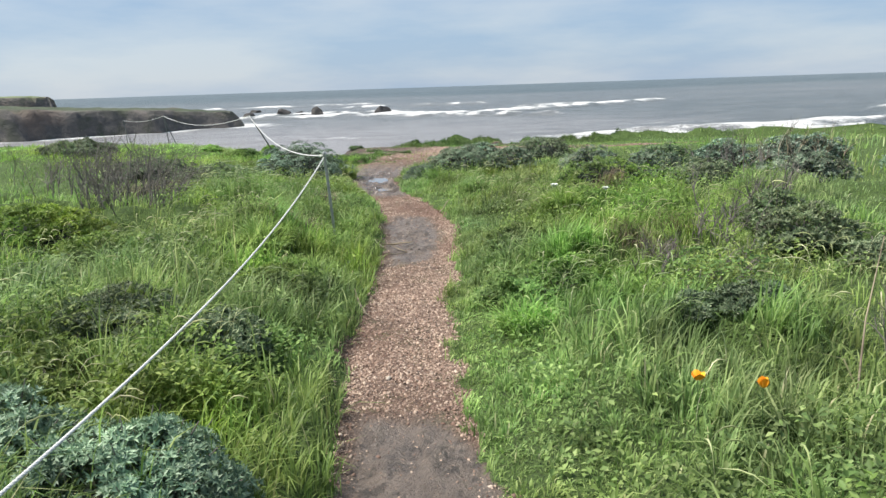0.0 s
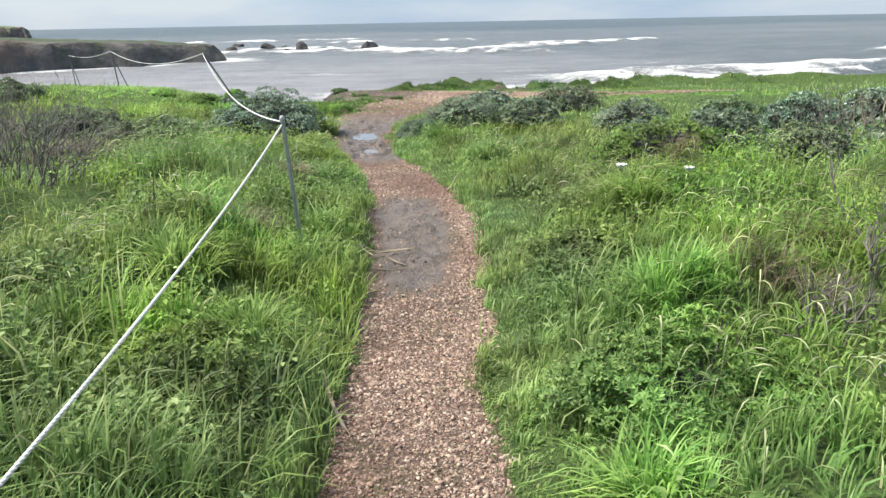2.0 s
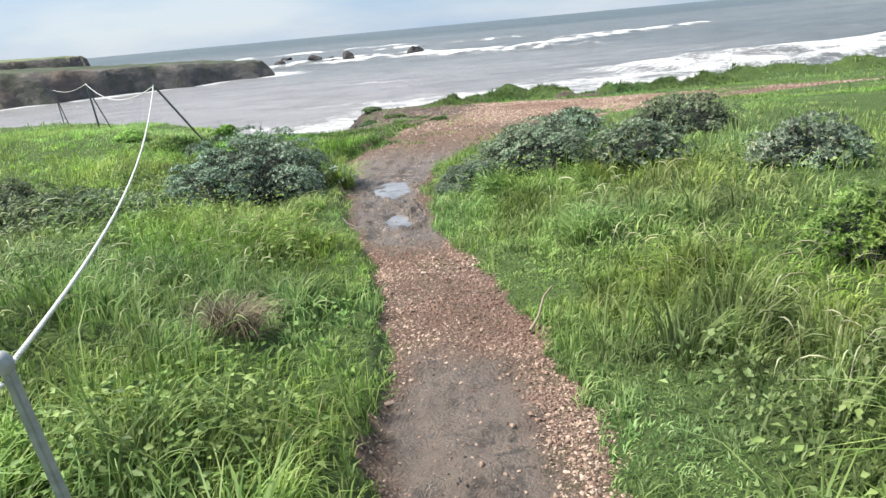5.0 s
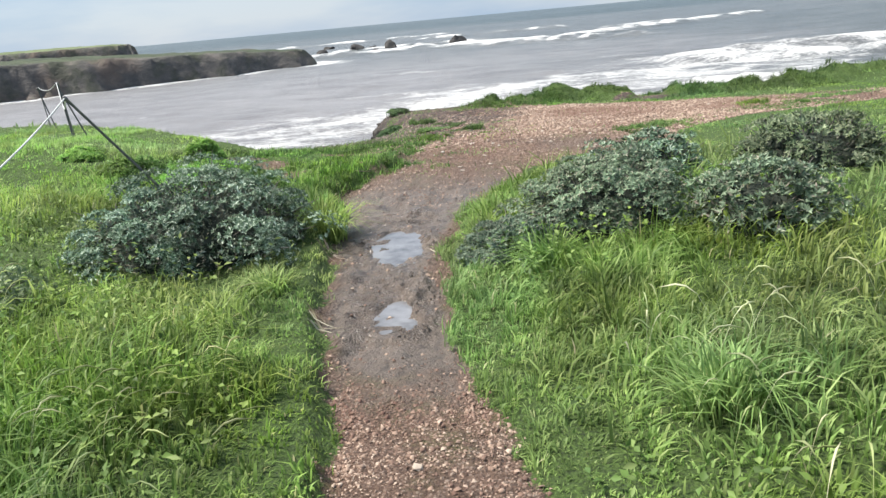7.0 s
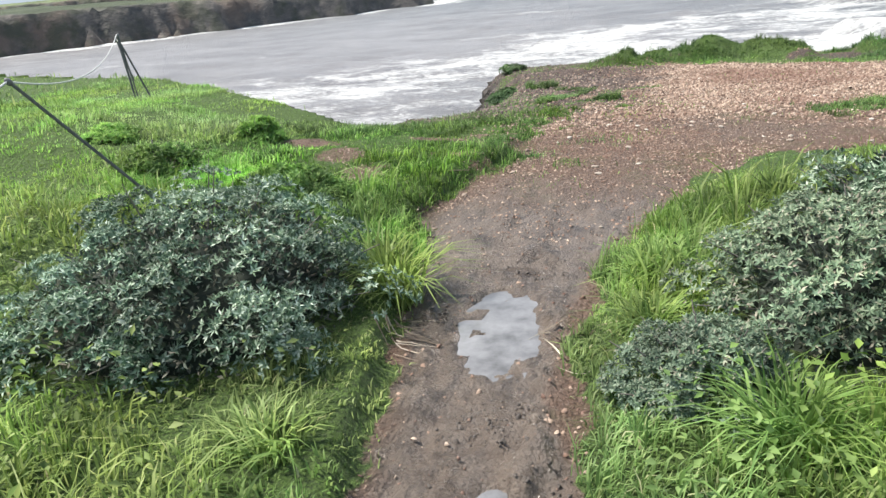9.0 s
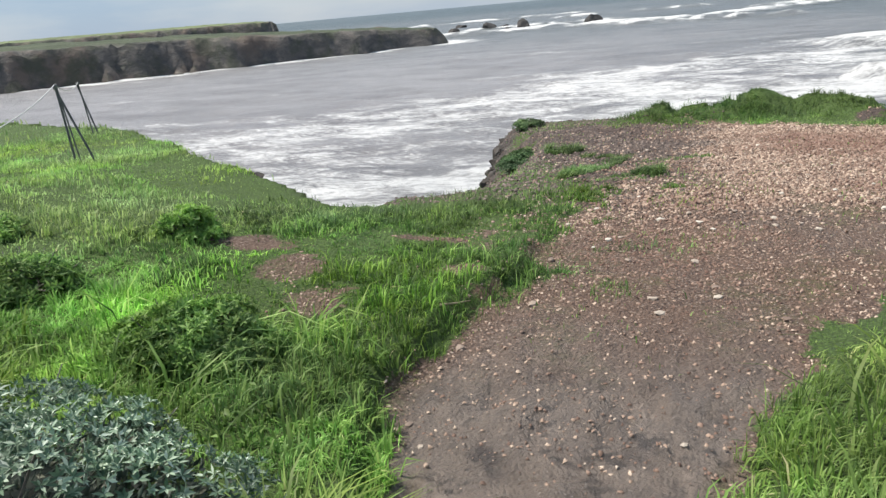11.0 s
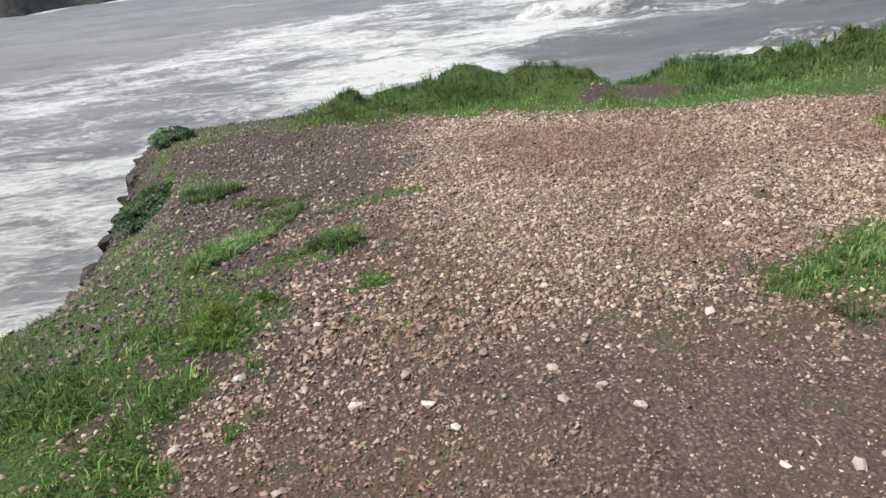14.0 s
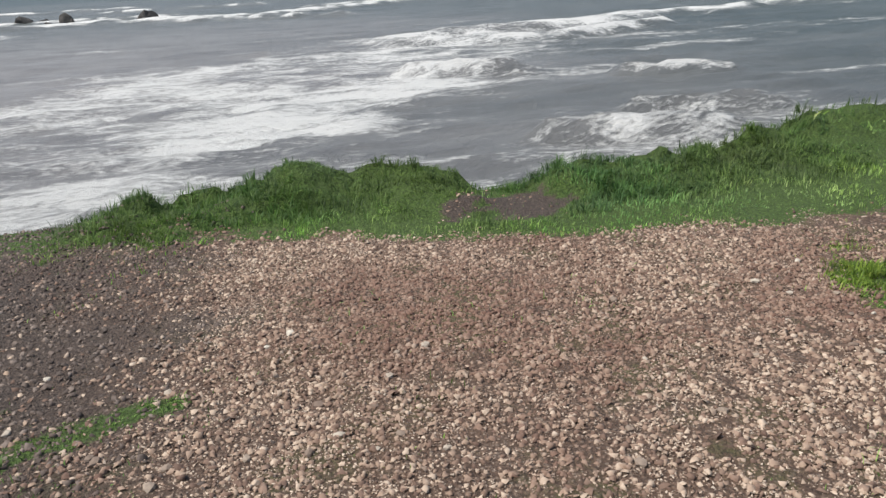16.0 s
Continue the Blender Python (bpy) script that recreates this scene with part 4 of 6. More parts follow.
# close to the path: dense, fine
x, y = scatter(172000, -2.2, 3.8, 1.6, 16.4, lambda x, y: green_land(x, y) * smooth(16.2, 15.6, y) * smooth(2.4, 1.5, along(x, y)) * np.clip(0.35 + 0.65 * smooth(0.32, 0.6, fbm(x * 1.2, y * 1.2, 35, 3)) + 0.6 * smooth(0.7, 0.2, bare_dist(x, y)), 0, 1))
reach = bare_dist(x, y)
tall = (np.where(x > edges(y)[1], 0.075, 0.12) + 0.085 * smooth(0.05, 0.8, reach) * np.where(x > edges(y)[1], smooth(0.2, 1.1, reach), 1)) * (1 - 0.72 * smooth(14.5, 15.4, y))
far = y > 8.6
for some, steps in ((~far, 3), (far, 2)):
    lay("verge_grass", x[some], y[some], tall[some], 0.8, 0.0082, M_GRASS, "lush bright green wind-blown grass beside the path", steps=steps)
# short bright grass along the path's right border
x, y = scatter(110000, 0.3, 3.2, 2.2, 15.8, lambda x, y: green_land(x, y) * (x > edges(y)[1] - 0.1) * smooth(1.0, 0.4, bare_dist(x, y)))
lay("path_edge_grass", x, y, np.full(len(x), 0.088), 0.5, 0.006, M_GRASS, "short fine bright grass along the path", 0.6, 0.11, 2)
# meadow on both sides
x, y = scatter(170000, -7, 9, 2.0, 18.5, lambda x, y: green_land(x, y) * ((bare_dist(x, y) > 0.1) | (y < 15.8)) * smooth(1.4, 2.2, along(x, y)) * smooth(8.5, 3.0, along(x, y)) * (0.3 + 0.7 * smooth(0.3, 0.6, fbm(x * 0.9, y * 0.9, 36, 3))))
lay("meadow_grass", x, y, 0.145 - 0.1 * smooth(14.4, 15.6, y), 0.7, 0.0085, M_GRASS, "tall green meadow grass bent by the wind", 0.65, 0.2, 2)
# farther clifftop
x, y = scatter(48000, -24, 26, 4, 25.5, lambda x, y: green_land(x, y) * smooth(5, 8, along(x, y)) * (0.3 + 0.7 * tuftiness(x * 0.5, y * 0.5)))
lay("clifftop_grass", x, y, 0.24 - 0.14 * smooth(15, 18, y), 0.5, 0.022, M_GRASS, "rough clifftop grass reaching to the edge", 0.5, 0.2, 2)
# short turf round the cove and on the seaward lip
x, y = scatter(260000, -9, 10, 14.5, 24.6, lambda x, y: green_land(x, y) * np.clip(smooth(-0.2, -1.2, x) + smooth(16.0, 16.8, y), 0, 1) * (0.4 + 0.6 * tuftiness(x * 1.4, y * 1.4)) * (1 - 0.5 * smooth(4.5, 6, x)))
inside = -poly_dist(x, y, LAND)
tall = (0.06 + 0.03 * smooth(17.5, 16, y)) * (1 - 0.45 * smooth(0.2, 0.6, x) * smooth(1.0, 1.6, inside))
lip = (inside < 1.0 + 0.5 * (fbm(x * 2, y * 2, 37, 3) - 0.5)) & (x > -0.9) & (y > 21)
lime = (x + 0.8 * (fbm(x * 0.9, y * 0.9, 44, 3) - 0.5) < -1.9) & (y < 21)
lay("cove_grass", x[lime], y[lime], tall[lime], 0.5, 0.0075, M_LIME, "bright yellow-green short grass round the cove", 0.55, 0.14, 2)
lip, lime = lip & ~lime, lime | lip
lay("cliff_turf", x[~lime], y[~lime], tall[~lime], 0.5, 0.006, M_TURF, "dense short green turf on the cliff edge", 0.5, 0.12, 2)
lay("lip_turf", x[lip], y[lip], tall[lip] + 0.02, 0.35, 0.007, M_LIP, "dense dark green turf in lumps on the seaward lip", 0.7, 0.14, 2)
x, y = scatter(140000, -3.0, 0.5, 14.6, 19.2, lambda x, y: green_land(x, y) * (0.5 + 0.5 * tuftiness(x * 2, y * 2)))
deep = y + 1.2 * (fbm(x * 1.1, y * 1.1, 43, 3) - 0.5) > 15.9 - 0.7 * smooth(-1.6, -1.1, x)
lay("cove_turf", x[deep], y[deep], np.full(deep.sum(), 0.05), 0.5, 0.005, M_LIP, "dark green dense low turf beside the clearing", 0.6, 0.1, 2)
lay("lime_grass", x[~deep], y[~deep], np.full((~deep).sum(), 0.065), 0.5, 0.006, M_LIME, "bright yellow-green low grass behind the large shrub", 0.6, 0.13, 2)
x, y = scatter(60000, -0.9, 6.5, 21.3, 24.6, lambda x, y: green_land(x, y) * smooth(1.3, 0.9, -poly_dist(x, y, LAND)) * (0.35 + 0.65 * tuftiness(x * 1.4, y * 1.4)))
lay("lip_grass", x, y, np.full(len(x), 0.085), 0.4, 0.006, M_LIP, "soft dark green grass hanging over the seaward lip", 0.75, 0.16, 2)
# green patches that hold out in the gravel
x, y = scatter(210000, -1.2, 5.0, 17.6, 21.2, lambda x, y: np.max([smooth(-0.05, 0.5, blob(x, y, *g)) for g in GREENS], axis=0) * (0.1 + 0.75 * smooth(0.42, 0.6, fbm(x * 5, y * 5, 49, 4))))
lay("gravel_turf", x, y, np.full(len(x), 0.045), 0.6, 0.006, M_LOW, "low bright turf patch in the gravel clearing", 0.6, 0.1, 2)
x, y = scatter(120000, -1.2, 0.5, 19.0, 21.3, lambda x, y: np.max([smooth(0.0, 0.3, blob(x, y, *g, 0.5)) for g in TUSSOCKS], axis=0) * (0.4 + 0.6 * smooth(0.4, 0.55, fbm(x * 6, y * 6, 50, 3))))
lay("gravel_tussocks", x, y, np.full(len(x), 0.085), 0.5, 0.006, M_LOW, "dense low green tussocks in a strip across the gravel", 0.7, 0.12, 2)
# sparse sprigs in the gravel
x, y = scatter(52000, -1.4, 8, 15.6, 23.2, lambda x, y: smooth(0.1, 0.6, 1 - bare_mask(x, y)) * 0.7 + 0.8 * smooth(1.3, 0.2, x) * smooth(16, 17, y) * smooth(21, 20, y) * smooth(0.42, 0.6, fbm(x * 3.3, y * 3.3, 39, 3)) + 0.3 * smooth(0.48, 0.62, fbm(x * 1.7, y * 1.7, 38, 3)) * smooth(0.4, 0.55, fbm(x * 7, y * 7, 51, 3)))
lay("gravel_sprigs", x, y, np.full(len(x), 0.035), 0.4, 0.005, M_TURF, "sparse low green sprigs growing through gravel", 0.4, 0.1, 2)


x, y = scatter(90000, -3.2, 5.2, 2.0, 15.6, lambda x, y: green_land(x, y) * smooth(0.1, 0.5, bare_dist(x, y)) * smooth(3.6, 1.2, along(x, y)) * (0.15 + 0.2 * smooth(9.3, 10.5, y) + 0.8 * smooth(0.45, 0.6, fbm(x * 1.1 + 9, y * 1.1, 46, 3))))
lay("broad_grass", x, y, np.full(len(x), 0.22), 0.6, 0.0105, M_BROAD, "broad arching pale green grass blades", 0.75, 0.26)

def seed_heads(x, y, tall, label):
    """Thin arching stalks, each with a nodding bristly head."""
    n = len(x)
    root = np.stack([x, y, land_z(x, y)], 1)
    az = WIND + rng.normal(0, 0.9, n)
    way = np.stack([np.cos(az), np.sin(az), np.zeros(n)], 1)
    lean = rng.uniform(0.25, 0.6, n)
    s = np.array([0, 0.45, 0.78, 0.9, 1.0, 1.12])
    rise = np.array([0, 0.5, 0.84, 0.92, 0.93, 0.88])
    r = np.array([0.0012, 0.001, 0.001, 0.0034, 0.004, 0.0008])
    mid = root[:, None] + way[:, None] * (lean * tall)[:, None, None] * (s**2.6)[None, :, None]
    mid[:, :, 2] += tall[:, None] * rise[None] * (1.05 - 0.3 * lean[:, None])
    side = np.stack([-np.sin(az), np.cos(az), np.zeros(n)], 1)
    up = np.array([0, 0, 1.0])
    fat = (r[None] * rng.uniform(0.7, 1.3, n)[:, None])[:, :, None]
    ring = np.stack([mid + side[:, None] * fat, mid - 0.5 * side[:, None] * fat + 0.87 * up * fat, mid - 0.5 * side[:, None] * fat - 0.87 * up * fat], 2)
    i = (np.arange(n)[:, None, None] * 18 + np.arange(5)[None, :, None] * 3)
    quads = np.concatenate([(i + [a, b, b + 3, a + 3]).reshape(-1, 4) for a, b in ((0, 1), (1, 2), (2, 0))])
    return tagged(new("seed_heads", mesh_np("seed_heads", ring.reshape(-1, 3), quads, material=M_PALE)), label, "grass", kind="stuff")


x, y = scatter(6500, -3.0, 5.5, 2.2, 12.0, lambda x, y: green_land(x, y) * smooth(0.3, 0.8, bare_dist(x, y)) * smooth(4.5, 1.5, along(x, y)) * (0.06 + 0.9 * smooth(0.48, 0.62, fbm(x * 0.9 + 3, y * 0.9, 47, 3))))
seed_heads(x, y, rng.uniform(0.22, 0.42, len(x)), "pale nodding seed heads above the grass")

# ---- broad-leaved herbs ----
def leaf_quads(centre, way, up, length, width):
    """Folded leaves, two triangles each half: verts and faces."""
    side = np.cross(way, up)
    side /= np.linalg.norm(side, axis=1)[:, None] + 1e-9
    tip, mid = centre + way * length[:, None], centre + way * (length * 0.45)[:, None]
    lift = np.cross(side, way) * (width * 0.25)[:, None]
    v = np.stack([centre, mid + side * width[:, None] / 2 + lift, tip, mid - side * width[:, None] / 2 + lift], 1).reshape(-1, 3)
    i = np.arange(len(centre))[:, None] * 4
    return v, np.concatenate([i + [0, 1, 2], i + [0, 2, 3]])


def unit(v):
    return v / (np.linalg.norm(v, axis=1)[:, None] + 1e-9)


def herbs(name, x, y, tall, size, mat, label):
    n = len(x)
    z = land_z(x, y) + rng.random(n) ** 0.5 * tall
    way = unit(np.stack([rng.normal(size=n), rng.normal(size=n), rng.normal(0.25, 0.4, n)], 1))
    up = unit(np.stack([rng.normal(0, 0.4, n), rng.normal(0, 0.4, n), np.ones(n)], 1))
    v, f = leaf_quads(np.stack([x, y, z], 1), way, up, size * rng.uniform(0.6, 1.4, n), size * rng.uniform(0.45, 0.85, n))
    return tagged(new(name, mesh_np(name, v, tris=f, material=mat)), label, "herbs", kind="stuff")


def herb_zone(x, y):
    return np.maximum(smooth(0.46, 0.58, fbm(x * 0.85 + 4, y * 0.85, 40, 3)), np.maximum(smooth(-0.1, 0.4, blob(x, y, -0.45, 3.7, 0.95, 1.0, 0)), smooth(-0.1, 0.4, blob(x, y, 0.12, 5.7, 0.65, 0.65, 0))))


x, y = scatter(330000, -4.2, 5.8, 2.0, 16.5, lambda x, y: green_land(x, y) * herb_zone(x, y) * np.where((x > 1.5) & (x < 3), 0.55, 1) * (1 - 0.5 * smooth(4.8, 5.8, y) - 0.35 * smooth(9.3, 10.5, y)) * smooth(0.05, 0.5, bare_dist(x, y)) * smooth(5.0, 1.0, along(x, y)))
herbs("leafy_herbs", x, y, 0.1 + 0.2 * smooth(0.3, 0.7, fbm(x * 2.6, y * 2.6, 48, 2)), 0.036, M_HERB, "dark green leafy herbs growing in the grass")


# ---- shrubs ----
def shrub(name, label, x, y, rx, ry, h, mat, leaf=0.04, lobe=0.17, seed=0, fine=1.15, group="clifftop shrubs"):
    """A dense low shrub: stems, a hull painted dark as its shaded inside, and many leaf rosettes gathered in lobes."""
    r = np.random.default_rng(seed)
    z0 = float(land_z(np.array([x]), np.array([y]))[0]) - 0.04
    ob = thing(name, label, "shrub", (x, y, z0), group=group)
    size = np.array([rx, ry, h])
    big = fine > 1.6
    clump = lobe * 0.72
    area = 2 * np.pi * (((rx * ry) ** 1.6 + (rx * h) ** 1.6 + (ry * h) ** 1.6) / 3) ** (1 / 1.6)
    lobes = int(area / (clump * (1.42 if big else 1.25)) ** 2) + 5
    # domed heads of leaves spread over the shrub, each at its own depth
    a = np.arange(lobes) * 2.39996 + r.normal(0, 0.3, lobes)
    up_ = np.clip(1 - (np.arange(lobes) + 0.5) / lobes * 0.99 + r.normal(0, 0.03, lobes), 0.02, 1)
    flat = np.sqrt(1 - up_**2)
    out = np.stack([np.cos(a) * flat, np.sin(a) * flat, up_], 1)
    wide = 0.95 + 0.09 * np.sin(a * 2 + seed) + 0.08 * np.sin(a * 3 + 2 * seed)
    heads = out * (r.uniform(0.76, 1.07, lobes) * wide)[:, None] * (size - clump * 0.6)
    heads[:, 2] = np.maximum(heads[:, 2] / wide, 0.05)
    k = 6
    per = 66 if big else 22 if h < 0.3 else 15
    tight = 0.8 if h > 0.36 else 0.6 if h > 0.28 else 0.45
    n = lobes * per
    which = np.repeat(np.arange(lobes), per)
    d = unit(r.normal(size=(n, 3)) * 0.62 + 0.5 * out[which] + [0, 0, 0.95])
    broad = r.uniform(0.65, 1.3, lobes)[which]
    c = heads[which] + d * [1.1, 1.1, 0.75] * (clump * r.uniform(0.82, 1.08, n) * broad)[:, None]
    c[:, 2] = np.maximum(c[:, 2], 0.03)
    turn = r.uniform(0, 2 * np.pi, n)[:, None] + np.arange(k)[None] * 2 * np.pi / k + r.normal(0, 0.2, (n, k))
    e1 = unit(np.cross(d, r.normal(size=(n, 3))))
    e2 = np.cross(d, e1)
    way = e1[:, None] * np.cos(turn)[..., None] + e2[:, None] * np.sin(turn)[..., None] + d[:, None] * r.uniform(0.15, 1.0, (n, k))[..., None]
    way = unit(way.reshape(-1, 3))
    up = np.repeat(d, k, 0)
    leaf = leaf * (0.66 if big else 1.02)
    v, f = leaf_quads(np.repeat(c, k, 0), way, up, leaf * r.uniform(0.6, 1.25, n * k), leaf * 0.3 * r.uniform(0.8, 1.3, n * k))
    part("foliage", mesh_np("foliage", v, tris=f, material=mat), ob)["kind"] = "stuff"
    # older, duller leaves deeper in; tall shrubs' are coloured darker for inner shade
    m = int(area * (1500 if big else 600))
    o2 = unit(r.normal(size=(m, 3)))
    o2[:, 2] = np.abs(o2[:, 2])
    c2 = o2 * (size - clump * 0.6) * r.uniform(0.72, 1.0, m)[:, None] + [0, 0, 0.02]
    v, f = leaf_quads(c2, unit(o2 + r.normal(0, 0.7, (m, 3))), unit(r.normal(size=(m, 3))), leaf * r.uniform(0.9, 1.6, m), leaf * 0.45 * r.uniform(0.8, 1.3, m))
    part("inner_leaves", mesh_np("inner_leaves", v, tris=f, material=M_INNER if h > 0.36 else mat), ob, "dull older leaves deep in the shrub, shade coloured into taller ones")["kind"] = "stuff"
    # solid hull, coloured near black in place of the shade behind the leaves
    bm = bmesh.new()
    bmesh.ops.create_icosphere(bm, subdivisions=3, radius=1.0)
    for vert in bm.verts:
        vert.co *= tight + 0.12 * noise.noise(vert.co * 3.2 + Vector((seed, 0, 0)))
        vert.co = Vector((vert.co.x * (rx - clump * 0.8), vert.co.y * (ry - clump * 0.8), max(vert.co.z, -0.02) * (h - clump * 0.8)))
    me = bpy.data.meshes.new("shade_hull")
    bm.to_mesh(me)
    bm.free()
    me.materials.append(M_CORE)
    part("shade_hull", me, ob, "dark hull painted as the shade inside the foliage")
    pieces = []
    for q in range(min(lobes, 26)):
        q = q * (lobes // 26) if lobes > 52 else q
        p = heads[q] * 1.0
        pts = [(0, 0, 0), tuple(p * [0.35, 0.35, 0.5] + r.normal(0, 0.03, 3)), tuple(p * 0.8), tuple(p + out[q] * lobe * 0.9)]
        pieces.append(tube(pts, (0.012, 0.009, 0.006, 0.002), 4))
    vv, ff = join(pieces)
    part("stem", mesh_np("stem", vv, ff, material=M_TWIG), ob, "thin grey woody stems")["kind"] = "stuff"
    return ob


DARK, PALE = "grey-green leafy shrub, dark inside", "silvery grey-green shrub with fine leaves"
shrub("shrub", "large rounded grey-green shrub beside the puddles", -1.36, 13.7, 0.86, 0.98, 0.6, M_SHRUB, 0.045, 0.23, 1, 2.3)
shrub("shrub", "grey-green shrub overhanging the muddy path", 1.55, 14.05, 0.62, 0.8, 0.49, M_SILVER, 0.044, 0.2, 2, 2.25)
shrub("shrub", "low silvery shrub at the muddy path's edge", 0.92, 13.35, 0.34, 0.3, 0.3, M_SILVER, 0.036, 0.13, 34, 1.9)
shrub("shrub", PALE, 1.95, 14.9, 0.52, 0.45, 0.46, M_SHRUB, 0.04, 0.17, 3)
shrub("shrub", PALE, 2.45, 13.5, 0.5, 0.5, 0.42, M_SILVER, 0.04, 0.16, 4)
shrub("shrub", DARK, 3.2, 14.9, 0.7, 0.5, 0.45, M_DULL, 0.04, 0.18, 5)
shrub("shrub", PALE, 3.75, 12.8, 0.55, 0.45, 0.4, M_SILVER, 0.04, 0.17, 6)
shrub("shrub", DARK, 4.9, 12.6, 0.55, 0.5, 0.45, M_DULL, 0.04, 0.16, 7)
shrub("shrub", PALE, 5.8, 12.4, 0.65, 0.5, 0.45, M_SHRUB, 0.045, 0.18, 8)
shrub("shrub", DARK, 4.75, 9.9, 0.5, 0.45, 0.42, M_DULL, 0.04, 0.15, 9)
shrub("shrub", PALE, 4.4, 11.3, 0.55, 0.45, 0.4, M_SILVER, 0.04, 0.15, 10)
shrub("shrub", DARK, 4.5, 7.2, 0.32, 0.3, 0.36, M_DULL, 0.038, 0.14, 11)
shrub("shrub", DARK, 4.75, 5.8, 0.28, 0.25, 0.28, M_DULL, 0.038, 0.13, 12)
shrub("shrub", "small grey-green shrub among tall grass", 3.24, 4.4, 0.24, 0.18, 0.2, M_DULL, 0.032, 0.09, 13)
shrub("shrub", "small grey-green shrub among tall grass", 2.92, 4.4, 0.16, 0.14, 0.18, M_DULL, 0.03, 0.08, 14)
shrub("shrub", PALE, 0.3, 2.75, 0.5, 0.4, 0.38, M_SAGE, 0.05, 0.16, 15, 1.9)
shrub("shrub", PALE, -0.3, 2.95, 0.4, 0.32, 0.34, M_SAGE, 0.05, 0.16, 16, 1.9)
shrub("shrub", "low leafy green shrub in the grass under the rope", 0.18, 4.2, 0.34, 0.3, 0.28, M_DULL, 0.032, 0.1, 17)
shrub("shrub", "low leafy green shrub in the grass", -0.55, 4.5, 0.5, 0.4, 0.3, M_DULL, 0.034, 0.11, 18)
shrub("shrub", "low mat of rounded green leaves beside the path", 0.12, 5.72, 0.5, 0.45, 0.2, M_HERB, 0.042, 0.12, 40)
shrub("shrub", "low leafy green shrub in the grass", -1.35, 6.4, 0.75, 0.45, 0.32, M_HERB, 0.042, 0.14, 19)
shrub("shrub", "low leafy green shrub in the grass", -0.5, 3.75, 0.5, 0.36, 0.3, M_HERB, 0.04, 0.12, 31)
shrub("shrub", "leafy green shrub overgrown with grass", 2.3, 7.3, 0.55, 0.45, 0.22, M_HERB, 0.04, 0.12, 32)
shrub("shrub", "leafy green clump at the turf's edge", -1.75, 15.35, 0.42, 0.4, 0.22, M_HERB, 0.04, 0.1, 33)
shrub("shrub", DARK, -2.3, 12.2, 0.7, 0.45, 0.3, M_DULL, 0.04, 0.16, 20)
shrub("shrub", DARK, -3.6, 12.7, 0.8, 0.5, 0.42, M_DULL, 0.04, 0.16, 21)
shrub("shrub", "low leafy green clump in the turf", -2.9, 15.6, 0.35, 0.28, 0.2, M_HERB, 0.04, 0.13, 22)
shrub("shrub", "leafy green shrub overgrown with grass", 2.85, 8.75, 0.5, 0.45, 0.2, M_HERB, 0.04, 0.14, 23)
shrub("shrub", "low leafy green shrub spreading over the grass", 2.35, 5.6, 0.7, 0.55, 0.27, M_HERB, 0.036, 0.14, 24)
shrub("shrub", DARK, 7.4, 13.2, 0.9, 0.6, 0.5, M_SHRUB, 0.05, 0.18, 25)
shrub("shrub", PALE, 6.2, 10.4, 0.7, 0.5, 0.45, M_SILVER, 0.045, 0.16, 26)
shrub("shrub", DARK, 8.6, 11.2, 0.9, 0.6, 0.5, M_SHRUB, 0.05, 0.18, 27)
shrub("shrub", DARK, -6.2, 15.4, 0.8, 0.6, 0.26, M_DULL, 0.05, 0.18, 28)
shrub("shrub", "small green leafy tuft on the turf", -2.6, 16.65, 0.24, 0.22, 0.24, M_TURF, 0.035, 0.1, 29)
shrub("shrub", "small green leafy tuft on the turf", -3.75, 16.2, 0.26, 0.2, 0.15, M_TURF, 0.035, 0.1, 30)

shrub("shrub", "low dark green plants clinging to the bluff's rim", -1.66, 23.3, 0.22, 0.24, 0.08, M_SPRIG, 0.034, 0.1, 35)
shrub("shrub", "low dark green plants clinging to the bluff's rim", -1.42, 21.45, 0.24, 0.5, 0.16, M_SPRIG, 0.034, 0.1, 36)
shrub("shrub", "low olive-green shrub mixed with dry stems", 3.55, 10.4, 0.8, 0.5, 0.4, M_HERB, 0.036, 0.15, 37)
shrub("shrub", "low leafy green shrub in the grass", -2.4, 6.9, 0.7, 0.4, 0.34, M_HERB, 0.042, 0.14, 38)
shrub("shrub", "low grey-green shrub mixed with dry stems", 4.4, 6.3, 0.45, 0.35, 0.34, M_DULL, 0.036, 0.13, 39)


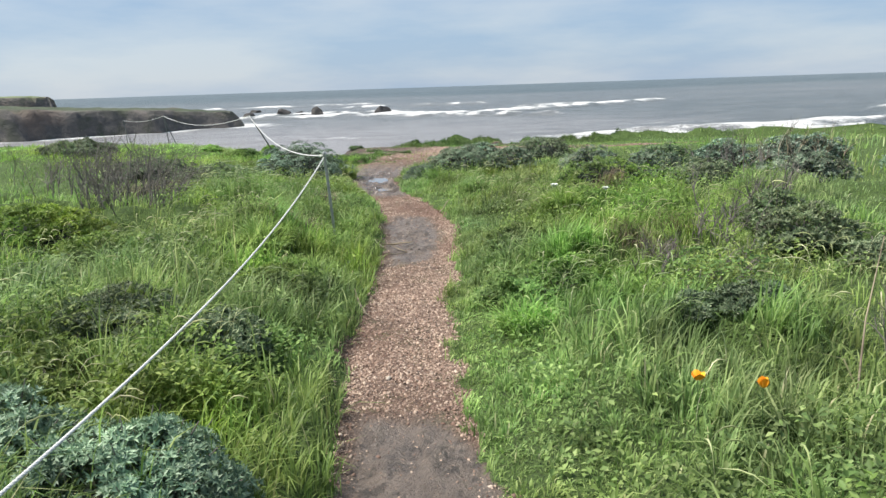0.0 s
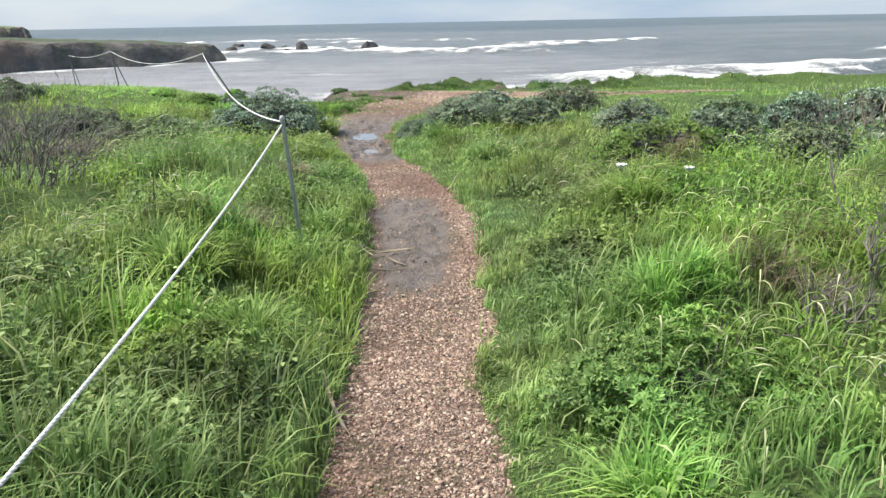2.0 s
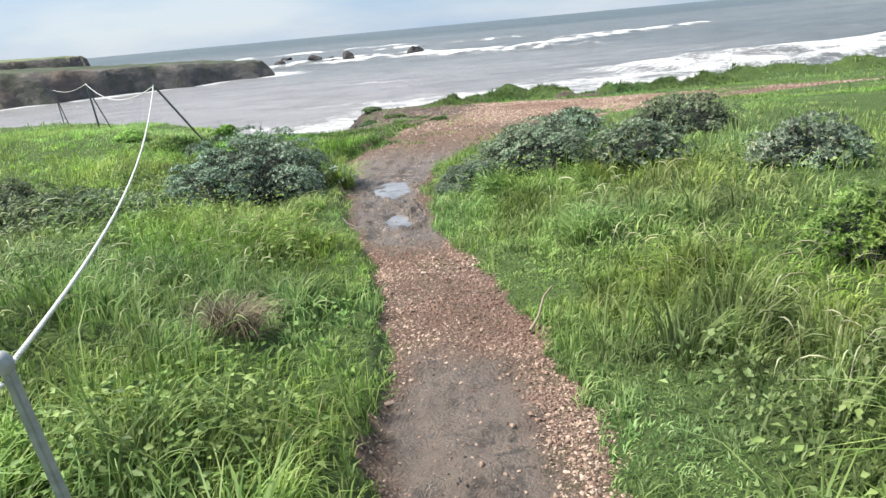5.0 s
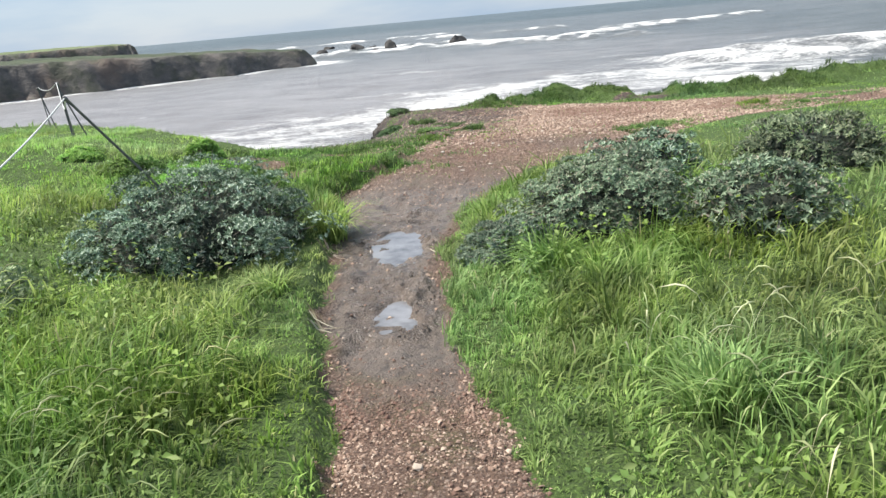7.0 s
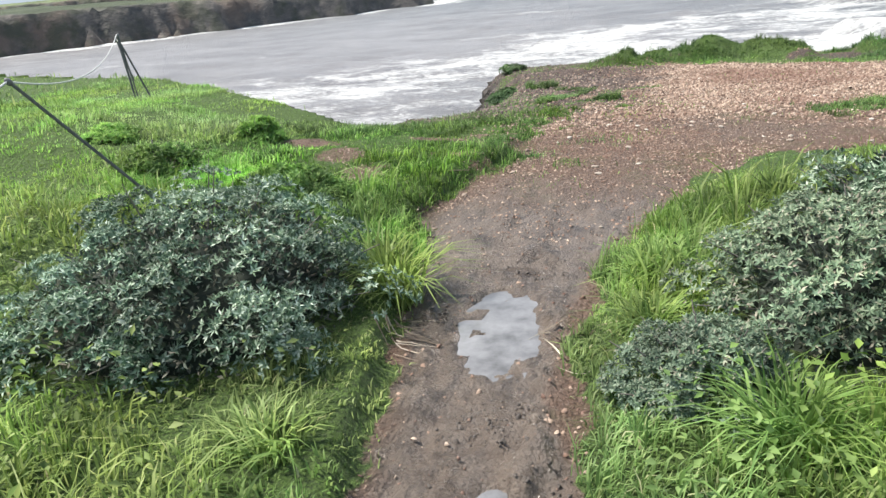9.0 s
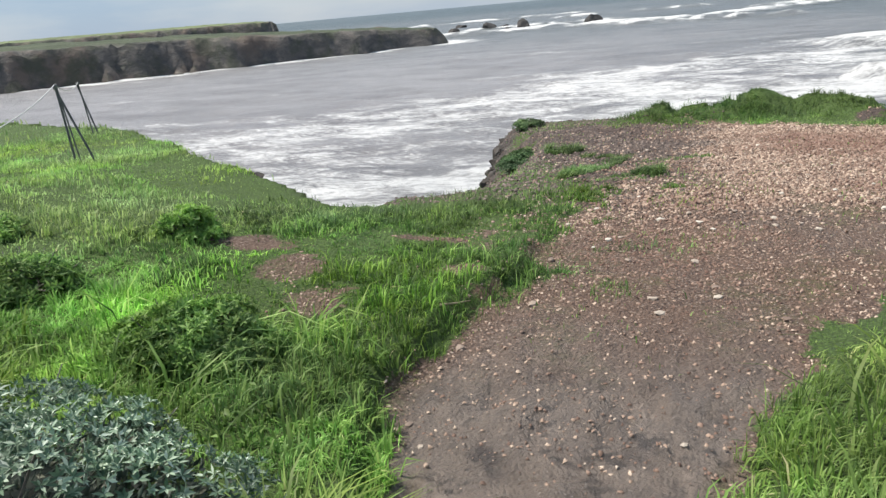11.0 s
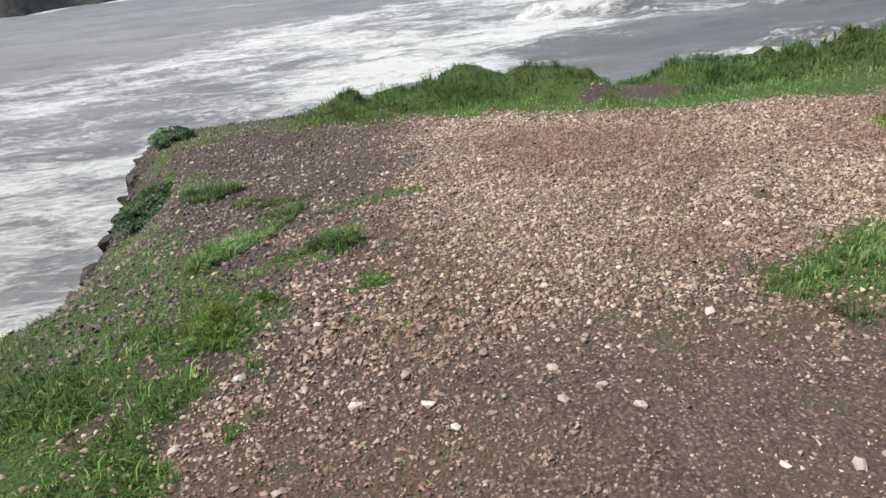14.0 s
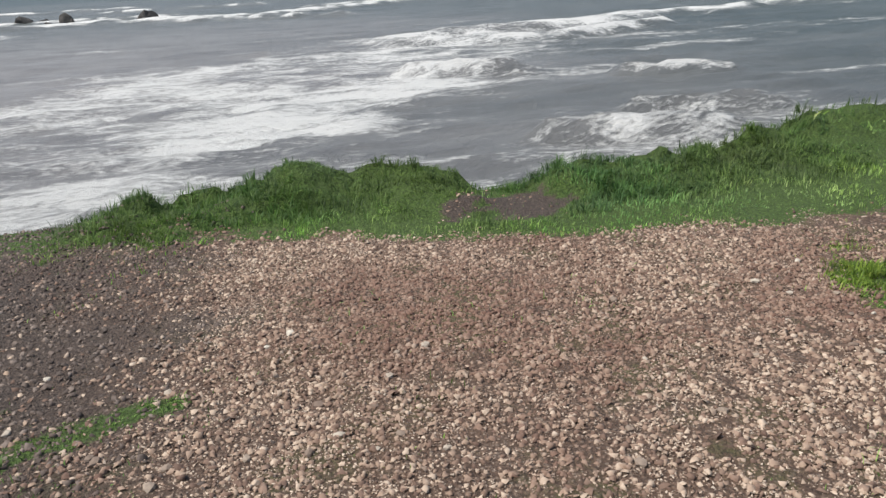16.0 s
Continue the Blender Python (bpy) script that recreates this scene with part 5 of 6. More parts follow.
def bare_shrub(label, x, y, spread, h, stems, seed, mat=M_TWIG):
    """Leafless grey twigs that fork upwards."""
    r = np.random.default_rng(seed)
    z0 = float(land_z(np.array([x]), np.array([y]))[0]) - 0.05
    ob = thing("bare_shrub", label, "shrub", (x, y, z0), group="bare shrubs")
    thick, thin = [], []

    def grow(p, d, length, radius, depth):
        pts = [p]
        for s in range(3):
            d = d + r.normal(0, 0.16, 3) + [0.03, 0, 0.04]
            d = d / np.linalg.norm(d)
            pts.append(pts[-1] + d * length / 3)
        (thick if depth == 0 else thin).append(tube(pts, np.linspace(radius, radius * 0.55, 4), 4 if depth < 2 else 3))
        if depth < 3:
            for _ in range(2 + (depth < 1)):
                e = d + r.normal(0, 0.42, 3) + [0, 0, 0.15]
                grow(pts[-1 - (r.random() < 0.4)], e / np.linalg.norm(e), length * r.uniform(0.55, 0.8), radius * 0.55, depth + 1)

    for _ in range(stems):
        b = np.array([r.normal(0, spread * 0.45), r.normal(0, spread * 0.35), 0])
        d = np.array([b[0] * 0.5 / spread, b[1] * 0.4 / spread, 1.0]) + r.normal(0, 0.14, 3)
        grow(b, d / np.linalg.norm(d), h * r.uniform(0.3, 0.48), 0.01, 0)
    for nm, some in (("stem", thick), ("twig", thin)):
        v, f = join(some)
        part(nm, mesh_np(nm, v, f, material=mat), ob)["kind"] = "stuff"
    return ob


bare_shrub("leafless grey twiggy shrub in the grass", -2.25, 8.75, 0.72, 1.0, 50, 1)
bare_shrub("leafless grey twiggy shrub in the grass", -3.5, 10.2, 1.0, 0.95, 30, 2)
bare_shrub("leafless grey twiggy shrub in the grass", -5.2, 12.6, 1.1, 0.8, 14, 3)
bare_shrub("pale dry twigs among shrubs", 5.4, 10.8, 0.6, 0.75, 14, 4)
bare_shrub("pale dry twigs among shrubs", 4.5, 7.6, 0.4, 0.6, 12, 5)
bare_shrub("dry brown twigs in tall grass", 3.4, 5.6, 0.5, 0.42, 12, 6)
bare_shrub("dry brown twigs in tall grass", 3.9, 3.9, 0.3, 0.5, 7, 7)
bare_shrub("dry brown twigs in tall grass", 4.1, 6.75, 0.5, 0.5, 20, 9)
bare_shrub("dry brown twigs in tall grass", 3.2, 6.15, 0.45, 0.36, 16, 10)
bare_shrub("pale dry branches on the low shrubs", 6.6, 11.6, 0.7, 0.8, 14, 11, M_STRAW)
bare_shrub("pale dry stems bent over in the grass", -0.5, 7.45, 0.25, 0.34, 8, 8, M_STRAW)


def tuft(name, label, x, y, pieces, group=""):
    """A clump whose outer and inner blades are parts of their own."""
    z = ground_at(x, y)
    ob = thing(name, label, "grass tuft", (x, y, z), group=group)
    for blade in pieces:
        for key in ("label", "category", "kind"):
            del blade[key]
        blade["kind"] = "stuff"
        blade.parent = ob
        blade.matrix_parent_inverse = Matrix.Translation((-x, -y, -z))
    return ob


def dry_tuft(label, x, y, radius, h, n, seed):
    r = np.random.default_rng(seed)
    pieces = []
    for nm, share, spread, low in (("outer_fan", 0.6, 0.5, 1.0), ("inner_fan", 0.4, 0.25, 0.85)):
        k = int(n * share)
        a, q = r.uniform(0, 2 * np.pi, k), radius * spread * np.sqrt(r.random(k))
        pieces.append(blades(nm, x + q * np.cos(a), y + q * np.sin(a), h * low * r.uniform(0.4, 1.2, k), np.full(k, 0.0035), np.clip(r.normal(0.95, 0.3, k), 0.1, 1.5),
                             a + r.normal(0, 1.4, k), M_DRY, label))
    return tuft("dry_tuft", label, x, y, pieces)


dry_tuft("dry brown grass tuft in green grass", -0.17, 9.75, 0.22, 0.26, 900, 1)
dry_tuft("flattened straw-coloured grass tuft", -0.15, 7.9, 0.3, 0.27, 1100, 2)
dry_tuft("dry brown grass tuft in green grass", -2.9, 10.9, 0.9, 0.34, 1500, 3)
dry_tuft("dry straw grass among green grass", 3.1, 6.6, 0.6, 0.32, 350, 4)
dry_tuft("dry straw grass among green grass", 3.6, 7.4, 0.6, 0.32, 350, 5)
dry_tuft("dry straw grass among green grass", 3.4, 9.9, 0.6, 0.32, 350, 6)


def green_tuft(x, y, radius, h, n, seed):
    """A clump of long arching blades."""
    r = np.random.default_rng(seed)
    pieces = []
    for nm, share, spread, low, lean in (("outer_fan", 0.6, 0.6, 1.0, 0.85), ("inner_fan", 0.4, 0.35, 0.9, 0.5)):
        k = int(n * share)
        a, q = r.uniform(0, 2 * np.pi, k), radius * spread * np.sqrt(r.random(k))
        pieces.append(blades(nm, x + q * np.cos(a), y + q * np.sin(a), h * low * r.uniform(0.6, 1.25, k), r.uniform(0.006, 0.014, k), np.clip(r.normal(lean, 0.28, k), 0.1, 1.2),
                             a * 0.8 + r.normal(0, 0.9, k), M_GRASS, "grass"))
    tuft("grass_tuft", "lush clump of long arching bright green grass", x, y, pieces, "arching tufts")


for k, (x, y, radius, h, n) in enumerate(((0.74, 14.35, 0.22, 0.22, 260), (0.72, 13.75, 0.16, 0.26, 200), (1.15, 13.05, 0.22, 0.33, 260), (-0.5, 14.1, 0.2, 0.38, 300), (-0.5, 12.75, 0.22, 0.2, 170),
                                          (-1.2, 12.3, 0.3, 0.16, 160), (0.35, 6.1, 0.22, 0.32, 240), (0.3, 3.6, 0.25, 0.3, 240), (1.95, 4.9, 0.22, 0.3, 220), (2.4, 6.4, 0.3, 0.36, 300),
                                          (2.6, 8.2, 0.35, 0.4, 360), (3.1, 9.3, 0.35, 0.38, 320), (-0.75, 8.1, 0.25, 0.3, 240), (0.0, 10.2, 0.22, 0.28, 220), (1.75, 11.3, 0.25, 0.3, 240),
                                          (2.2, 10.4, 0.3, 0.34, 280), (-0.2, 6.7, 0.25, 0.34, 260), (1.9, 15.6, 0.25, 0.26, 240), (-1.9, 15.15, 0.3, 0.15, 140))):
    green_tuft(x, y, radius, h, n, 60 + k)


def litter(label, x, y, spread, n, az, seed):
    """Pale dead blades that lie flat on the mud."""
    r = np.random.default_rng(seed)
    px, py = x + r.normal(0, spread * 0.5, n), y + r.normal(0, spread, n)
    ob = blades("dead_blades", px, py, r.uniform(0.1, 0.26, n), r.uniform(0.006, 0.014, n), np.ones(n), az + r.normal(0, 0.4, n), M_STRAW, label, -0.006, 3, True)
    ob["category"] = "dead blades"


litter("pale dead blades lying on the mud", -0.38, 13.8, 0.12, 20, -0.15, 7)
litter("pale dead blades lying on the mud", 0.52, 13.6, 0.2, 9, 3.1, 8)
litter("pale dead blades at the path's edge", 0.72, 7.9, 0.08, 4, 0.2, 9)
litter("pale dead blades at the path's edge", -0.14, 12.42, 0.1, 6, -0.2, 10)


# ---- flowers ----
def flower(name, label, x, y, z, petals, size, mat, cup):
    z0 = float(land_z(np.array([x]), np.array([y]))[0])
    ob = thing(name, label, "flower", (x, y, z0), group=name + "s")
    h = z - z0
    v, f = tube([(0.02, 0.01, 0), (0.005, 0, h * 0.5), (0, 0, h)], (0.003, 0.0025, 0.002), 5)
    part("stalk", mesh_np("stalk", v, f, material=M_STEM), ob)
    for k in range(petals):
        a = 2 * math.pi * k / petals
        bm = bmesh.new()
        rows = []
        for s in np.linspace(0, 1, 5):
            w = size * 0.5 * math.sin(math.pi * (0.12 + 0.76 * s)) * (0.55 + 0.6 * s)
            out, up = size * (0.1 + 0.75 * s * (1 - cup)), size * s * (0.35 + 0.65 * cup)
            rows.append([bm.verts.new((out * math.cos(a) - q * w * math.sin(a), out * math.sin(a) + q * w * math.cos(a), h + up - 0.1 * size * abs(q))) for q in (-1, 0, 1)])
        for p, q in zip(rows, rows[1:]):
            for j in (0, 1):
                bm.faces.new((p[j], p[j + 1], q[j + 1], q[j]))
        me = bpy.data.meshes.new("petal")
        bm.to_mesh(me)
        bm.free()
        me.materials.append(mat)
        part("petal", me, ob)
    return ob


flower("poppy", "orange poppy in tall green grass", 2.82, 3.14, 0.40, 4, 0.05, M_ORANGE, 0.75)
flower("poppy", "orange poppy in tall green grass", 2.61, 3.33, 0.36, 4, 0.055, M_ORANGE, 0.45)
for q, (x, y, z) in enumerate(((2.58, 8.24, 0.56), (3.2, 8.6, 0.46))):
    flower("white_flower", "white flower head above the herbs", x, y, z, 7, 0.06, M_WHITE, 0.3)


# ---- fence posts and rope ----
def steel_post(label, foot, top, width=0.02, mat=M_STEEL):
    """A folded steel stake with a cap and a hole strip."""
    ob = thing("fence_post", label, "fence post", foot, group="rope fence posts")
    way = Vector(top) - Vector(foot)
    turn = way.to_track_quat("Z", "Y").to_matrix().to_4x4()
    n = way.length

    def box(name, sx_, sy_, z0, z1, ox=0.0, oy=0.0, label2=""):
        bm = bmesh.new()
        bmesh.ops.create_cube(bm, size=1, matrix=Matrix.Translation((ox, oy, (z0 + z1) / 2)) @ Matrix.Diagonal((sx_, sy_, z1 - z0, 1)))
        bmesh.ops.bevel(bm, geom=bm.edges[:], offset=min(sx_, sy_) * 0.2, segments=1, affect="EDGES")
        bm.transform(turn)
        me = bpy.data.meshes.new(name)
        bm.to_mesh(me)
        bm.free()
        me.materials.append(mat)
        return part(name, me, ob, label2)

    box("web", width, 0.006, -0.1, n)
    box("flange", 0.006, width * 0.7, -0.1, n - 0.01, -width / 2, width * 0.35)
    box("flange", 0.006, width * 0.7, -0.1, n - 0.01, width / 2, width * 0.35)
    bm = bmesh.new()
    bmesh.ops.create_uvsphere(bm, u_segments=14, v_segments=10, radius=1.0)
    for v in bm.verts:
        v.co = Vector((v.co.x * width * 0.95, v.co.y * width * 0.95 + width * 0.2, n - 0.005 + max(v.co.z, -0.8) * width * 1.35))
    bm.transform(turn)
    me = bpy.data.meshes.new("clip")
    bm.to_mesh(me)
    bm.free()
    me.polygons.foreach_set("use_smooth", np.ones(len(me.polygons), bool))
    me.materials.append(mat)
    part("clip", me, ob, "grey rounded rope clip on top")
    return ob


P0, P1, P2, P3, P4 = (0.34, 0.03, 0.74), (0.23, 7.62, 1.04), (-2.2, 13.79, 1.235), (-5.92, 19.29, 1.12), (-8.22, 22.15, 0.94)
steel_post("grey folded-steel stake holding the rope", (0.36, 0.03, ground_at(0.36, 0.03)), P0)
steel_post("grey folded-steel stake holding the rope", (0.27, 7.74, ground_at(0.27, 7.74)), P1)
steel_post("leaning dark weathered steel stake behind the shrub", (-1.8, 14.45, ground_at(-1.8, 14.45)), P2, 0.017, M_STAKE)
for dx, dy in ((0.06, 0.05), (0.12, -0.08), (0.3, 0.0)):
    steel_post("thin dark weathered steel stake near the cliff edge", (P3[0] + dx, P3[1] + dy, ground_at(P3[0] + dx, P3[1] + dy)), (P3[0] + 0.02 - dx * 0.1, P3[1], P3[2] - dx * 0.1), 0.017, M_STAKE)
for dx, dy in ((0.02, 0.05), (0.16, 0.0)):
    steel_post("thin dark weathered steel stake near the cliff edge", (P4[0] + dx, P4[1] + dy, ground_at(P4[0] + dx, P4[1] + dy)), (P4[0] - dx * 0.2, P4[1], P4[2] - dx * 0.1), 0.017, M_STAKE)


def rope(a, b, sag, radius, pitch=0.06):
    t = np.linspace(0, 1, int(np.linalg.norm(np.array(b) - np.array(a)) / pitch * 5))[:, None]
    pts = np.array(a) * (1 - t) + np.array(b) * t
    pts[:, 2] -= (4 * sag * t * (1 - t))[:, 0]
    ob = thing("rope", "white braided rope strung between steel stakes", "rope", tuple(a), group="fence ropes")
    turns = np.linalg.norm(np.array(b) - np.array(a)) / pitch * 2 * np.pi * t[:, 0]
    way = unit(np.gradient(pts, axis=0))
    e1 = unit(np.cross(way, [[0, 0, 1.0]]))
    e2 = np.cross(way, e1)
    for q in range(3):
        w = (turns + q * 2.0944)[:, None]
        v, f = tube(pts + 0.42 * radius * (e1 * np.cos(w) + e2 * np.sin(w)) - np.array(a), radius * 0.62, 5)
        part("strand", mesh_np("strand", v, f, material=M_ROPE, soft=True), ob)
    return ob


rope(P0, (0.228, 7.61, 1.0), 0.247, 0.0065)
rope((0.23, 7.63, 1.02), P2, 0.2, 0.006)
rope(P2, P3, 0.2, 0.0055, 0.2)
rope(P3, P4, 0.08, 0.005, 0.2)

# ---- puddles ----
for cx, cy, rx, ry, turn in PUDDLES:
    bm = bmesh.new()
    a = np.linspace(0, 2 * np.pi, 49)[:-1]
    ring = [(cx + 1.3 * (rx * math.cos(k) * math.cos(turn) - ry * math.sin(k) * math.sin(turn)), cy + 1.3 * (ry * math.sin(k) * math.cos(turn) + rx * math.cos(k) * math.sin(turn))) for k in a]
    level = WATER
    bm.faces.new([bm.verts.new((p[0], p[1], level)) for p in ring])
    me = bpy.data.meshes.new("puddle")
    bm.to_mesh(me)
    bm.free()
    me.materials.append(M_PUDDLE)
    tagged(new("puddle", me), "shallow muddy puddle reflecting the sky", "puddle", "puddles", "structure")


# ---- sticks ----
def stick(label, pts, radius):
    p = np.array([(x, y, ground_at(x, y) + z) for x, y, z in pts])
    v, f = tube(p, np.linspace(radius, radius * 0.4, len(p)), 6)
    tagged(new("stick", mesh_np("stick", v, f, material=M_STRAW, soft=True)), label, "stick", "fallen sticks")


stick("pale dry stalk lying across the mud", [(0.72, 7.86, 0.06), (0.85, 7.9, 0.03), (0.98, 7.97, 0.02), (1.1, 8.0, 0.012)], 0.007)
stick("pale dry stalk lying across the mud", [(0.76, 7.55, 0.03), (0.9, 7.58, 0.012), (1.02, 7.6, 0.01)], 0.005)
stick("pale curled stick at the path's edge", [(1.28, 10.0, 0.02), (1.33, 10.1, 0.05), (1.37, 10.25, 0.08), (1.42, 10.3, 0.1)], 0.01)
stick("long pale stalk leaning in the grass", [(3.35, 3.4, 0.05), (3.55, 3.75, 0.3), (3.8, 4.1, 0.62)], 0.006)
stick("dry twig on the gravel", [(-0.72, 15.95, 0.015), (-0.66, 16.05, 0.03), (-0.62, 16.15, 0.02)], 0.006)

def fallen_leaf(label, pts, width):
    """A long dead leaf, folded along its middle."""
    p = np.array([(x, y, ground_at(x, y) + z) for x, y, z in pts])
    n = len(p)
    t = np.gradient(p, axis=0)
    side = np.stack([-t[:, 1], t[:, 0], np.zeros(n)], 1)
    side /= np.linalg.norm(side, axis=1)[:, None]
    half = (width * np.sin(np.linspace(0.25, np.pi, n)))[:, None] * side + [0, 0, 0.006]
    v = np.concatenate([p - half * [1, 1, -1], p, p + half])
    i = np.arange(n - 1)[:, None]
    q = np.concatenate([i + [0, 1, n + 1, n], i + [n, n + 1, 2 * n + 1, 2 * n]])
    tagged(new("fallen_leaf", mesh_np("fallen_leaf", v, q, material=M_STRAW, soft=True)), label, "leaf", "fallen leaves")


fallen_leaf("long pale dead leaf lying on the mud", [(0.68, 7.82, 0.07), (0.78, 7.84, 0.05), (0.88, 7.86, 0.03), (0.98, 7.91, 0.02), (1.06, 7.95, 0.012)], 0.02)
fallen_leaf("short pale dead leaf lying on the mud", [(0.8, 7.86, 0.05), (0.86, 7.93, 0.035), (0.93, 8.0, 0.03)], 0.016)
fallen_leaf("short pale dead leaf lying on the mud", [(0.84, 7.73, 0.02), (0.92, 7.7, 0.012), (1.01, 7.66, 0.012)], 0.012)
fallen_leaf("pale curled dead leaf at the path's edge", [(0.74, 5.75, 0.1), (0.79, 5.62, 0.07), (0.85, 5.5, 0.03), (0.9, 5.42, 0.012)], 0.009)

# ---- gravel ----
CHIP = np.array([[1, 0, -1], [-0.5, 0.87, -1], [-0.5, -0.87, -1], [0.62, 0.1, 1], [-0.3, 0.6, 1], [-0.35, -0.5, 1]], float)
CHIPQ = np.array([[0, 1, 4, 3], [1, 2, 5, 4], [2, 0, 3, 5]])
CHIPT = np.array([[3, 4, 5]])


CHIPT3 = np.array([[0, 1, 3], [1, 2, 3], [2, 0, 3]])


def stones(name, x, y, size, mat, label, spire=None):
    """Angular chips, each with a flat top and slanting sides."""
    n = len(x)
    v = CHIP[None] * rng.uniform(0.6, 1.2, (n, 6, 3))
    v = v * (size[:, None] * np.stack([np.ones(n), rng.uniform(0.5, 0.95, n), rng.uniform(0.16, 0.42, n)], 1))[:, None] * 0.66
    a, b, c = rng.uniform(0, 2 * np.pi, n), rng.normal(0, 0.38, n), rng.normal(0, 0.38, n)
    cb, sb = np.cos(b)[:, None], np.sin(b)[:, None]
    vx, vz = v[..., 0] * cb - v[..., 2] * sb, v[..., 0] * sb + v[..., 2] * cb
    cc, sc = np.cos(c)[:, None], np.sin(c)[:, None]
    vy, vz = v[..., 1] * cc - vz * sc, v[..., 1] * sc + vz * cc
    ca, sa = np.cos(a)[:, None], np.sin(a)[:, None]
    v = np.stack([vx * ca - vy * sa, vx * sa + vy * ca, vz], -1)
    v = v + np.stack([x, y, land_z(x, y) + size * rng.uniform(0.0, 0.26, n)], 1)[:, None]
    i = np.arange(n)[:, None, None] * 6
    if spire is None:
        me = mesh_np(name, v.reshape(-1, 3), (i + CHIPQ[None]).reshape(-1, 4), (i + CHIPT[None]).reshape(-1, 3), mat)
    else:
        i = np.arange(n)[:, None, None] * 4
        me = mesh_np(name, v[:, :4].reshape(-1, 3), tris=(i + spire[None]).reshape(-1, 3), material=mat)
    return tagged(new(name, me), label, "gravel", kind="stuff")


def sizes(n, lo, hi, skew=3.0):
    return lo + (hi - lo) * rng.random(n) ** skew


def chance_path(x, y):
    a, b = edges(y)
    rim = np.where((y > 7) & (y < 11), smooth(0.3, 0.02, b - x), smooth(0.2, 0.02, np.minimum(x - a, b - x))) * (1 - 0.8 * smooth(11.5, 12.2, y))
    muddy = np.maximum(np.minimum(mud_mask(x, y), 0.96), 0.85 * smooth(11.6, 12.2, y))
    muddy = np.maximum(muddy, 0.85 * smooth(7.1, 7.4, y) * smooth(9.9, 9.4, y) * smooth(0.4, 0.7, b - x))
    return bare_mask(x, y) * np.clip(0.03 + (1 - 0.55 * smooth(9.7, 10.4, y)) * (0.42 + 0.5 * smooth(0.4, 0.62, fbm(x * 2.2, y * 2.2, 92, 3))) * (1 - muddy) ** 2 + 0.32 * rim * (1 - 0.7 * muddy), 0, 1)


x, y = scatter(155000, -1.0, 2.0, 2.6, 16.2, chance_path)
stones("path_gravel", x, y, sizes(len(x), 0.009, 0.03, 2.4), M_STONE, "pinkish beige gravel chips on the footpath")
x, y = scatter(190000, 0.2, 1.9, 2.8, 12.0, lambda x, y: chance_path(x, y))
stones("path_chippings", x, y, sizes(len(x), 0.007, 0.016, 1.5), M_STONE, "fine pinkish chippings between the larger gravel", CHIPT3)
x, y = scatter(240000, -1.8, 8.6, 14.9, 23.4, lambda x, y: np.prod([1 - 0.82 * smooth(0, 0.6, blob(x, y, *g)) for g in DAMP], axis=0) * np.maximum(bare_mask(x, y), 0.3 * smooth(0.9, 0.0, bare_dist(x, y)) * smooth(16, 17, y) * smooth(0.4, -0.2, x) * smooth(21, 20, y)) * (1 - 0.85 * smooth(0.2, 0.9, scree_mask(x, y))) * (0.25 + 0.75 * smooth(5.2, 3.6, x)) * (1 - 0.2 * smooth(20.8, 21.8, y) - 0.4 * smooth(1.4, 0.4, x + 0.8 * (fbm(x * 1.4, y * 1.4, 93, 3) - 0.5)) * smooth(19.6, 20.6, y)) * (0.45 + 0.75 * smooth(0.36, 0.58, fbm(x * 0.8, y * 0.8, 91, 3)) + 0.3 * smooth(0.6, 1.6, x) * smooth(20.8, 19.8, y)) * (0.42 + 0.58 * smooth(16.2, 18.6, y + 0.2 * x)) * (1 - 0.92 * np.max([smooth(0.0, 0.3, blob(x, y, *g, 0.5)) for g in TUSSOCKS], axis=0)) * (1 - 0.85 * smooth(0, 0.5, blob(x, y, 3.05, 22.5, 0.4, 0.5, 0))) * (poly_dist(x, y, LAND) < 0))
stones("clearing_gravel", x, y, sizes(len(x), 0.011, 0.04, 2.0) * (0.62 + 0.38 * smooth(17.0, 18.6, y)), M_STONE, "loose pinkish beige gravel on the clearing")
x, y = scatter(230000, -0.8, 4.9, 17.0, 22.6, lambda x, y: bare_mask(x, y) * (1 - smooth(0.25, 0.75, scree_mask(x, y))) * np.clip(0.12 + 0.75 * smooth(0.2, 1.2, x + 1.1 * (fbm(x * 0.9, y * 0.9, 94, 3) - 0.5)) * smooth(17.9, 19.0, y), 0, 1) * (0.5 + 0.5 * smooth(0.38, 0.56, fbm(x * 2.1, y * 2.1, 95, 3))))
stones("fine_gravel", x, y, sizes(len(x), 0.007, 0.017, 1.5), M_PALECHIP, "fine pale gravel chips between the larger stones", CHIPT3)
x, y = scatter(26000, -2.4, 1.4, 18.4, 23.8, lambda x, y: smooth(0.05, 0.8, scree_mask(x, y)) * (poly_dist(x, y, LAND) < 0.05))
stones("scree", x, y, sizes(len(x), 0.011, 0.042), M_DARKSTONE, "dark grey loose scree above the cove")


def near(x, y, places):
    return np.max([w * smooth(1.0, 0.3, np.hypot((x - a) / rx, (y - b) / ry)) for a, b, rx, ry, w in places], axis=0)


